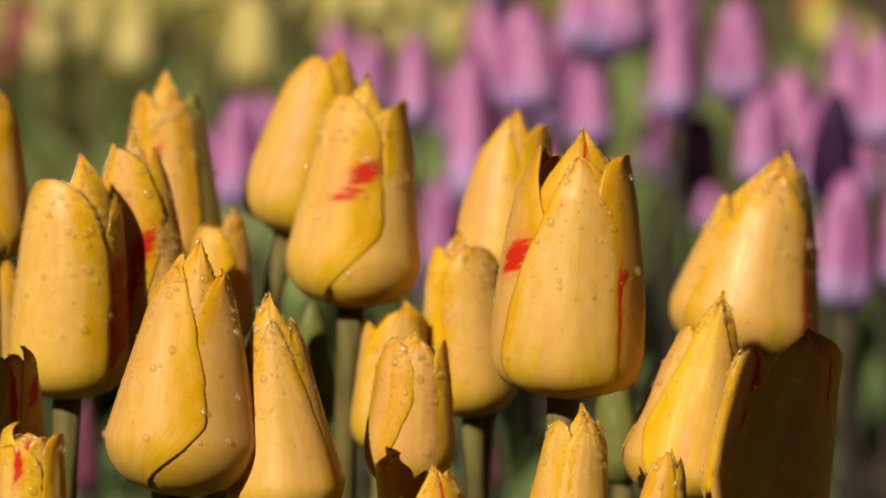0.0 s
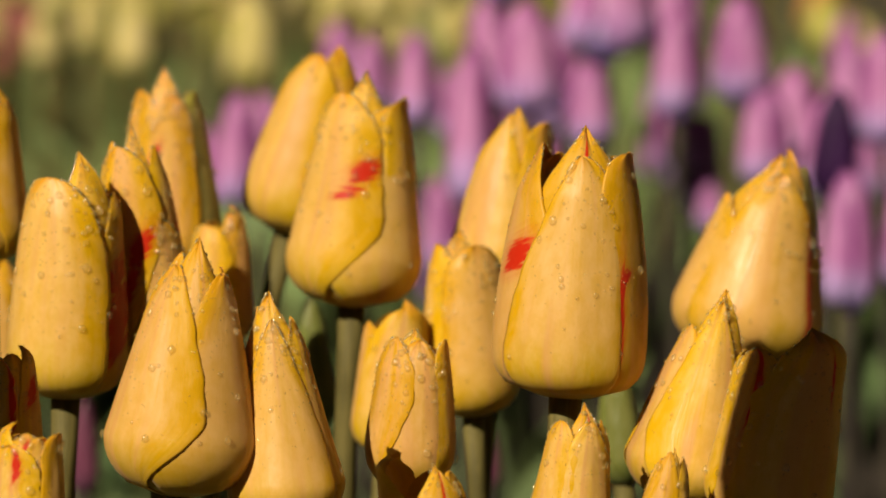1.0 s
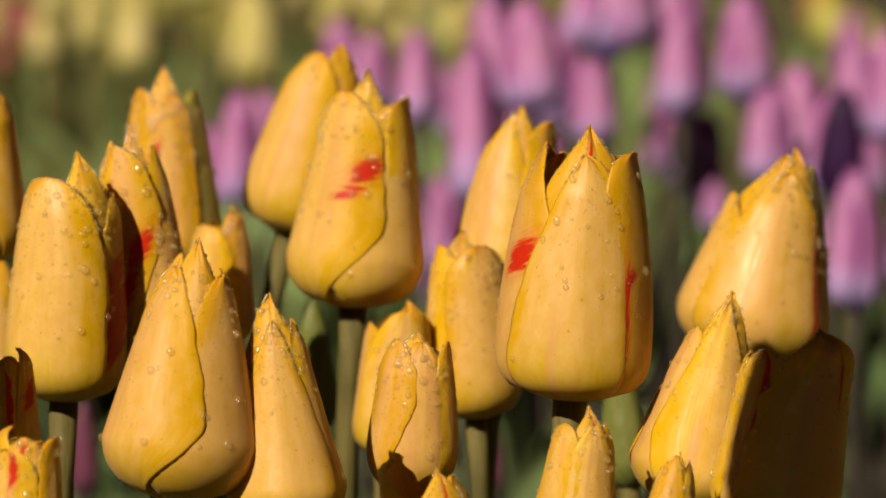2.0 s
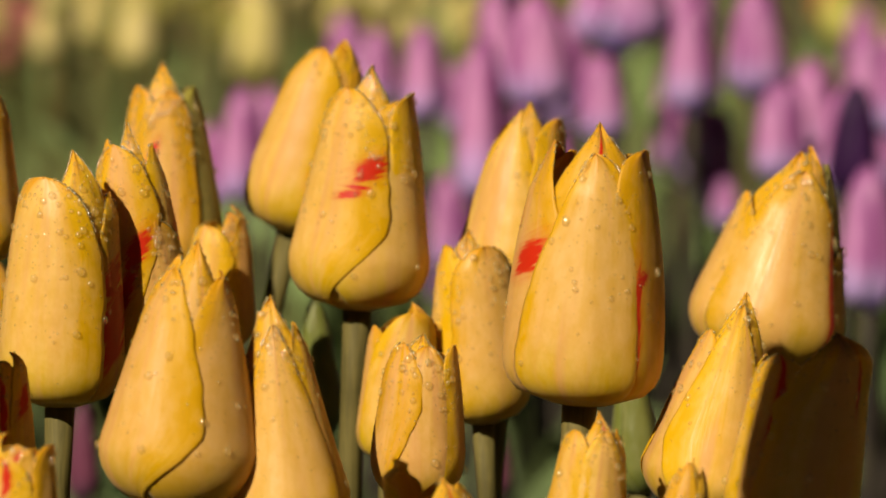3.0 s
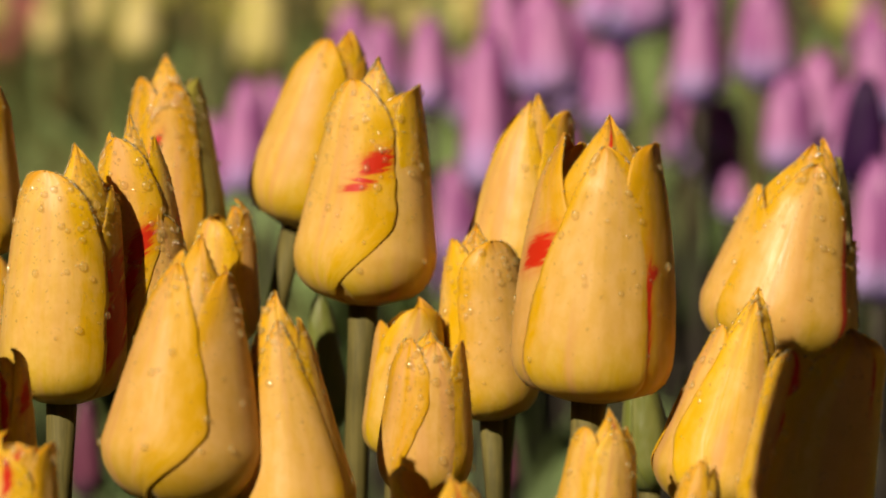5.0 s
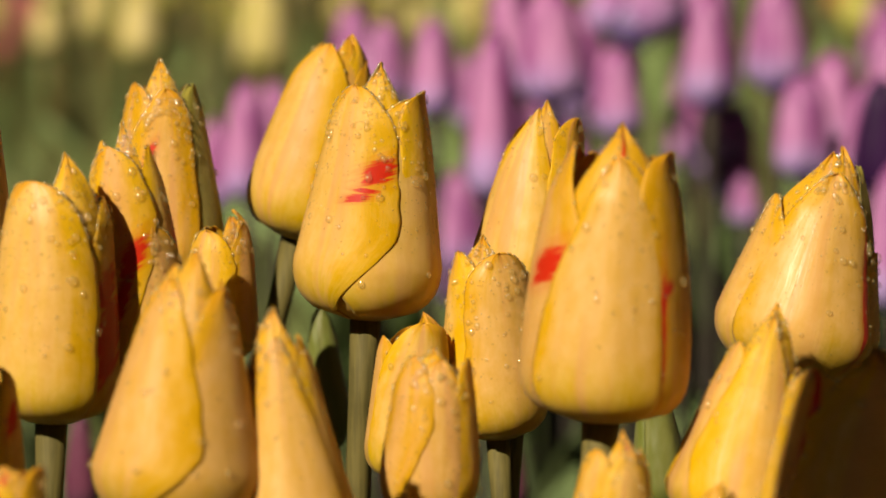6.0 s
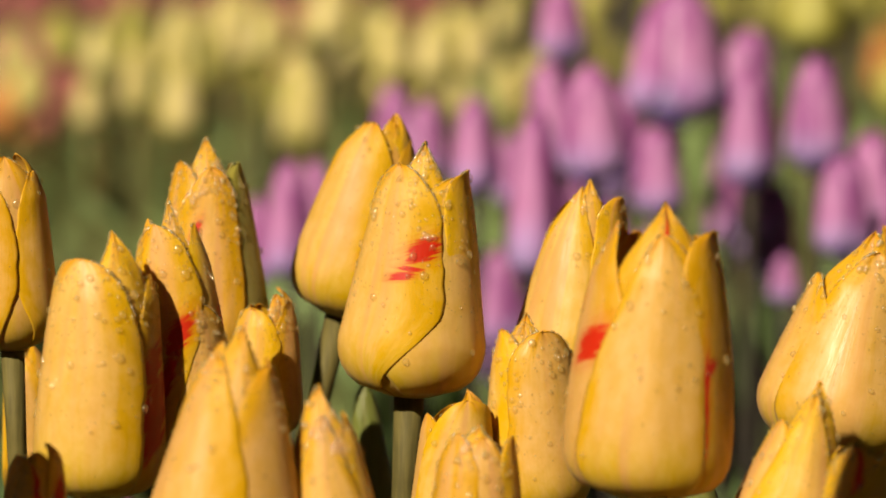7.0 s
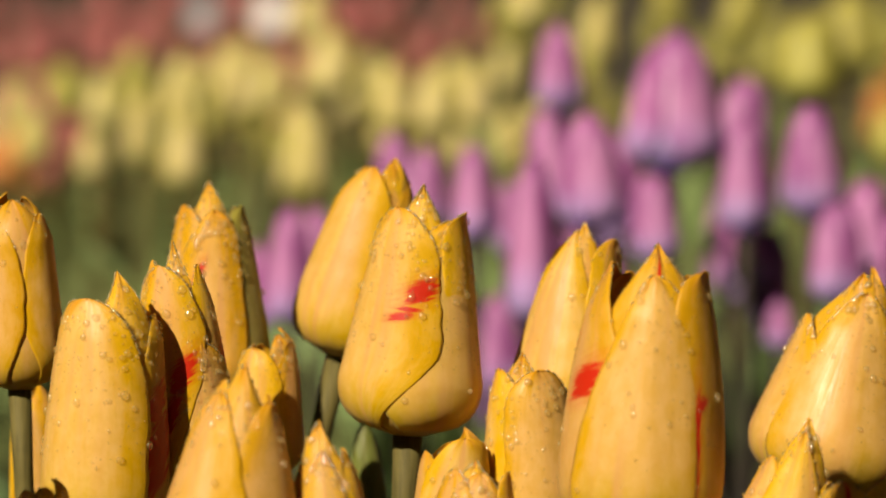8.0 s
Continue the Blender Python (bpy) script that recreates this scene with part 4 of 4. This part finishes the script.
for number in range(34):
    y = rng.uniform(1.9, 2.5)
    x = rng.uniform(-0.02, 0.165) * y
    top = 0.40 + 0.03 * (y - 1.9) + rng.uniform(-0.05, 0.02)
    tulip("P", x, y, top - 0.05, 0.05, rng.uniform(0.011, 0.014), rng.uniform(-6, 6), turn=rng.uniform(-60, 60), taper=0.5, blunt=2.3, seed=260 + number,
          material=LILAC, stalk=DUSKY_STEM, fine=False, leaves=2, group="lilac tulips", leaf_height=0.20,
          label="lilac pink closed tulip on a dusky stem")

# ---- the cream bed ----
CREAMS = [
    (-0.2273, 3.000, 0.4105, 0.0568, 0.0146, 0.3),
    (-0.2113, 2.800, 0.3797, 0.0512, 0.0167, 0.3),
    (-0.1252, 2.700, 0.3773, 0.0585, 0.0157, 1.9),
    (-0.1145, 2.900, 0.4376, 0.0497, 0.0186, 0.1),
    (-0.0697, 2.750, 0.4175, 0.0502, 0.0138, -1.2),
    (-0.0410, 2.750, 0.4175, 0.0483, 0.0149, 0.0),
    (-0.0181, 2.900, 0.4141, 0.0490, 0.0157, 0.9),
    (-0.1684, 3.100, 0.4195, 0.0460, 0.0138, 0.2),
    (-0.2943, 3.100, 0.4070, 0.0461, 0.0126, 0.3),
    (-0.3339, 3.000, 0.3882, 0.0406, 0.0134, 0.4),
    (-0.2816, 2.900, 0.3807, 0.0373, 0.0122, 0.3),
    (0.0073, 3.000, 0.3882, 0.0405, 0.0118, -0.0),
    (0.1923, 2.600, 0.4441, 0.0562, 0.0228, 3.3),
    (0.2334, 2.800, 0.4573, 0.0567, 0.0208, 3.5),
    (0.1731, 3.000, 0.4732, 0.0484, 0.0152, -0.2),
    (0.0207, 3.200, 0.4875, 0.0344, 0.0151, -0.0),
    (0.0744, 3.100, 0.4592, 0.0501, 0.0125, -0.1),
    (-0.1976, 3.200, 0.4120, 0.0540, 0.0121, 0.2),
    (-0.2574, 3.000, 0.3861, 0.0528, 0.0122, 0.3),
    (0.1225, 3.000, 0.4894, 0.0404, 0.0142, -3.0),
    (-0.1046, 3.200, 0.4228, 0.0389, 0.0108, 0.1),
    (0.2479, 2.600, 0.4049, 0.0380, 0.0154, -3.3),
]
for number, (x, y, z, length, radius, lean) in enumerate(CREAMS):
    tulip("C", x, y, z, length, radius, lean, turn=(number * 53) % 120 - 60, taper=0.6, blunt=2.3, seed=300 + number,
          material=CREAM if x < 0.1 else LIME, fine=False, leaves=3, group="cream tulips", leaf_height=0.34,
          label="pale cream yellow tulip among green leaves" if x < 0.1 else "greenish yellow tulip among green leaves")

# smaller cream ones scattered between them
rng = random.Random(37)
for number in range(30):
    y = rng.uniform(3.05, 3.8)
    tulip("C", rng.uniform(-0.115, 0.01) * y, y, 0.345 + 0.05 * (y - 2.6) + rng.uniform(-0.02, 0.03), rng.uniform(0.035, 0.05), rng.uniform(0.012, 0.018), rng.uniform(-8, 8),
          turn=rng.uniform(-60, 60), taper=0.6, blunt=2.3, seed=360 + number, material=CREAM if number % 3 else LIME, fine=False, leaves=2, group="cream tulips", leaf_height=0.32,
          label="pale cream yellow tulip among green leaves" if number % 3 else "greenish yellow tulip among green leaves")
for number in range(7):
    y = rng.uniform(3.15, 3.5)
    tulip("K", rng.uniform(-0.122, -0.100) * y, y, rng.uniform(0.345, 0.375), 0.04, 0.015, rng.uniform(-6, 6), turn=number * 35, taper=0.6, blunt=2.3, seed=395 + number,
          material=RED if number % 2 else ORANGE, fine=False, leaves=2, group="red tulips", leaf_height=0.3, label="soft red tulip beside the cream ones" if number % 2 else "soft orange tulip beside the cream ones")

# a few deep pink ones before the red bed
for number, (x, y, z, length, radius, lean) in enumerate(((-0.4076, 3.500, 0.4022, 0.0355, 0.0189, 0.4), (-0.3875, 3.600, 0.3989, 0.0340, 0.0182, 0.4), (-0.3807, 3.700, 0.3906, 0.0300, 0.0150, 0.4))):
    tulip("K", x, y, z, length, radius, lean, turn=number * 40, taper=0.6, blunt=2.3, seed=340 + number, material=PINK, fine=False, leaves=2,
          group="pink tulips", leaf_height=0.32, label="deep pink closed tulip beside the cream ones")


# ---- leafy plants without a flower that fill the beds ----
def leaf_clump(seed, height, material=None):
    rng = random.Random(seed)
    base = new("leafy_plant")
    angle = rng.uniform(0, 360)
    for k in range(5):
        part("leaf", leaf_mesh(rng.uniform(0.7, 1.0) * height, rng.uniform(0.02, 0.10), rng.uniform(0.03, 0.06), angle, seed * 9 + k, material), base)
        angle += 75 + rng.uniform(-20, 20)
    return tagged(base, "clump of broad blue-green tulip leaves without a flower", "tulip plant", "leafy plants in the beds")


CLUMPS = [leaf_clump(700 + k, 0.30 + 0.02 * k) for k in range(4)] + [leaf_clump(704 + k, 0.30 + 0.02 * k, SUNLIT_LEAF) for k in range(4)]
rng = random.Random(77)
used = set()
for y0, y1, half, count, size in ((1.30, 1.66, 0.24, 56, 0.92), (1.66, 2.25, 0.32, 64, 0.98), (2.25, 3.3, 0.50, 84, 1.08), (3.3, 4.6, 0.7, 60, 1.16)):
    for k in range(count):
        spot = pose((k + 0.5 + rng.uniform(-0.6, 0.6)) / count * 2 * half - half, rng.uniform(y0, y1), 0, 0, 0, rng.uniform(0, 360)) @ Matrix.Scale(size * rng.uniform(0.88, 1.08), 4)
        if spot.translation.x > (0.03 if y0 < 2.2 else 0.12) and spot.translation.y < 3.1:
            continue
        # clumps from 2.25 m on take the leaf colour brightened for sunlight
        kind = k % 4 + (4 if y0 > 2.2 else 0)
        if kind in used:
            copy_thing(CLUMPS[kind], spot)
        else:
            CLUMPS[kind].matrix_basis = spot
            used.add(kind)


# ---- beds farther off: copies of a few tulips ----
def joined(name, first, spots, label):
    """One mesh of many tulips too far off, or too far aside, to be told apart: copies of the first ones at the spots."""
    coords, index, starts, sizes, kinds, uvs = [], [], [], [], [], []
    mats, verts, loops = [], 0, 0
    plants = []
    for base in first:
        pieces = []
        for ob in base.children:
            me = ob.data
            co = np.empty(len(me.vertices) * 3, dtype=np.float32)
            me.vertices.foreach_get("co", co)
            co = co.reshape(-1, 3) @ np.array(ob.matrix_basis.to_3x3()).T + np.array(ob.matrix_basis.translation)
            vi, ls, lt = (np.empty(n, dtype=np.int32) for n in (len(me.loops), len(me.polygons), len(me.polygons)))
            me.loops.foreach_get("vertex_index", vi)
            me.polygons.foreach_get("loop_start", ls)
            me.polygons.foreach_get("loop_total", lt)
            uv = np.zeros(len(me.loops) * 2, dtype=np.float32)
            if me.uv_layers:
                me.uv_layers[0].data.foreach_get("uv", uv)
            if me.materials[0] not in mats:
                mats.append(me.materials[0])
            pieces.append((co, vi, ls, lt, uv, mats.index(me.materials[0])))
        plants.append(pieces)
    for k, spot in enumerate(spots):
        turn, shift = np.array(spot.to_3x3()), np.array(spot.translation)
        for co, vi, ls, lt, uv, kind in plants[k % len(plants)]:
            coords.append(co @ turn.T + shift)
            index.append(vi + verts)
            starts.append(ls + loops)
            sizes.append(lt)
            kinds.append(np.full(len(ls), kind, dtype=np.int32))
            uvs.append(uv)
            verts += len(co)
            loops += len(vi)
    mesh = bpy.data.meshes.new(name)
    mesh.vertices.add(verts)
    mesh.vertices.foreach_set("co", np.concatenate(coords).astype(np.float32).ravel())
    mesh.loops.add(loops)
    mesh.loops.foreach_set("vertex_index", np.concatenate(index).astype(np.int32))
    mesh.polygons.add(sum(len(s) for s in starts))
    mesh.polygons.foreach_set("loop_start", np.concatenate(starts).astype(np.int32))
    mesh.polygons.foreach_set("loop_total", np.concatenate(sizes).astype(np.int32))
    mesh.polygons.foreach_set("material_index", np.concatenate(kinds))
    mesh.polygons.foreach_set("use_smooth", [True] * len(mesh.polygons))
    layer = mesh.uv_layers.new(name="petal")
    layer.data.foreach_set("uv", np.concatenate(uvs))
    layer = mesh.uv_layers.new(name="flame")
    layer.data.foreach_set("uv", np.full(loops * 2, 9.0, dtype=np.float32))
    for m in mats:
        mesh.materials.append(m)
    mesh.update(calc_edges=True)
    for base in first:
        for ob in (*base.children, base):
            bpy.data.objects.remove(ob)
    return tagged(new(name, mesh), label, "tulip bed", kind="stuff")


def bed(material, name_label, group, seed, areas, step, height, leaves=2, name=""):
    """A bed of tulips over areas (x0, x1, y0, y1): single things, or with a name one joined mass."""
    rng = random.Random(seed)
    first = [tulip("F", 0, 0, height + 0.02 * k, 0.055, 0.018, 3 * k - 3, turn=40 * k, taper=0.5, seed=seed + k, material=material, fine=False,
                   leaves=leaves, group=group, label=name_label, leaf_height=height * 0.8) for k in range(3)]
    spots = []
    for x0, x1, y0, y1 in areas:
        y = y0
        while y < y1:
            x = x0 + rng.uniform(0, step)
            while x < x1:
                spot = pose(x + rng.uniform(-0.3, 0.3) * step, y + rng.uniform(-0.3, 0.3) * step, 0, 0, 0, rng.uniform(0, 360))
                spots.append(spot @ Matrix.Scale(rng.uniform(0.86, 1.1), 4))
                x += step
            y += step
    if name:
        return joined(name, first, spots, name_label)
    for k, spot in enumerate(spots):
        if k < 3:
            first[k].matrix_basis = spot
        else:
            copy_thing(first[k % 3], spot)


bed(CREAM, "pale cream yellow tulip among green leaves", "cream tulips", 400, ((-0.50, 0.60, 3.5, 4.4),), 0.42, 0.35)
bed(ORANGE, "orange tulip in a distant bed", "orange tulips", 600, ((0.30, 0.62, 3.5, 4.0),), 0.15, 0.36)
bed(RED, "distant bed of many red tulips", "", 500, ((-1.5, -0.05, 4.7, 7.4),), 0.165, 0.40, 2, "red_tulip_bed")
bed(LIME, "distant bed of many greenish yellow tulips", "", 650, ((0.0, 1.3, 4.7, 7.4), (-1.10, -0.55, 2.6, 4.2), (0.62, 1.10, 2.6, 4.2)), 0.23, 0.38, 2, "cream_tulip_bed")
bed(LILAC, "bed of many lilac pink tulips", "", 840, ((-0.85, -0.34, 1.6, 2.4), (0.42, 0.90, 1.6, 2.4)), 0.14, 0.37, 2, "lilac_tulip_bed")
bed(YELLOW, "bed of many closed yellow tulips", "", 800, ((-0.75, -0.25, 0.92, 1.36), (0.27, 0.75, 0.92, 1.26)), 0.075, 0.39, 2, "yellow_tulip_bed")


# ---- two round discs added among the red tulips in place of blurred glints ----
def plant_tag(x, y, z, size, material, label):
    """A thin round disc on a wire stake, added to stand in for a glint; its face is turned up towards the light."""
    base = new("plant_tag")
    base.location = (x, y, 0)
    bm = bmesh.new()
    bmesh.ops.create_cone(bm, cap_ends=True, segments=8, radius1=0.0015, radius2=0.0015, depth=z + 0.03, matrix=Matrix.Translation((0, 0.003, (z - 0.03) / 2)))
    mesh = bpy.data.meshes.new("stake")
    bm.to_mesh(mesh)
    bm.free()
    mesh.materials.append(DUSKY_STEM)
    part("stake", mesh, base)
    bm = bmesh.new()
    bmesh.ops.create_cone(bm, cap_ends=True, segments=32, radius1=size, radius2=size, depth=0.002)
    bmesh.ops.bevel(bm, geom=[e for e in bm.edges if len(e.link_faces) == 2 and e.calc_face_angle() > 0.8], offset=0.0006, segments=2, affect="EDGES")
    mesh = bpy.data.meshes.new("plate")
    bm.to_mesh(mesh)
    bm.free()
    mesh.materials.append(material)
    facing = (SUN_WAY + Vector((0, -1, 0.05)).normalized()).normalized()
    part("plate", mesh, base, m=Matrix.Translation((0, 0, z)) @ facing.to_track_quat("Z", "Y").to_matrix().to_4x4())
    return tagged(base, label, "plant tag")


def plastic(name, color, rough):
    n = Nodes(name)
    place = n.node("TexCoord").outputs["Object"]
    n.put(n.shader.inputs["Base Color"], n.mix(n.ramp(n.noise(place, 90.0), 0.4, 0.7, 0.0, 0.3), color, tuple(c * 0.6 for c in color)))
    n.put(n.shader.inputs["Roughness"], rough)
    return n.mat


plant_tag(-0.250, 4.6, 0.484, 0.019, plastic("white_plastic", (0.52, 0.50, 0.48), 0.5), "small round white plastic disc on a stake, added for a blurred glint")
plant_tag(-0.328, 4.65, 0.482, 0.018, plastic("grey_plastic", (0.22, 0.23, 0.25), 0.6), "small round grey plastic disc on a stake, added for a dimmer blurred glint")
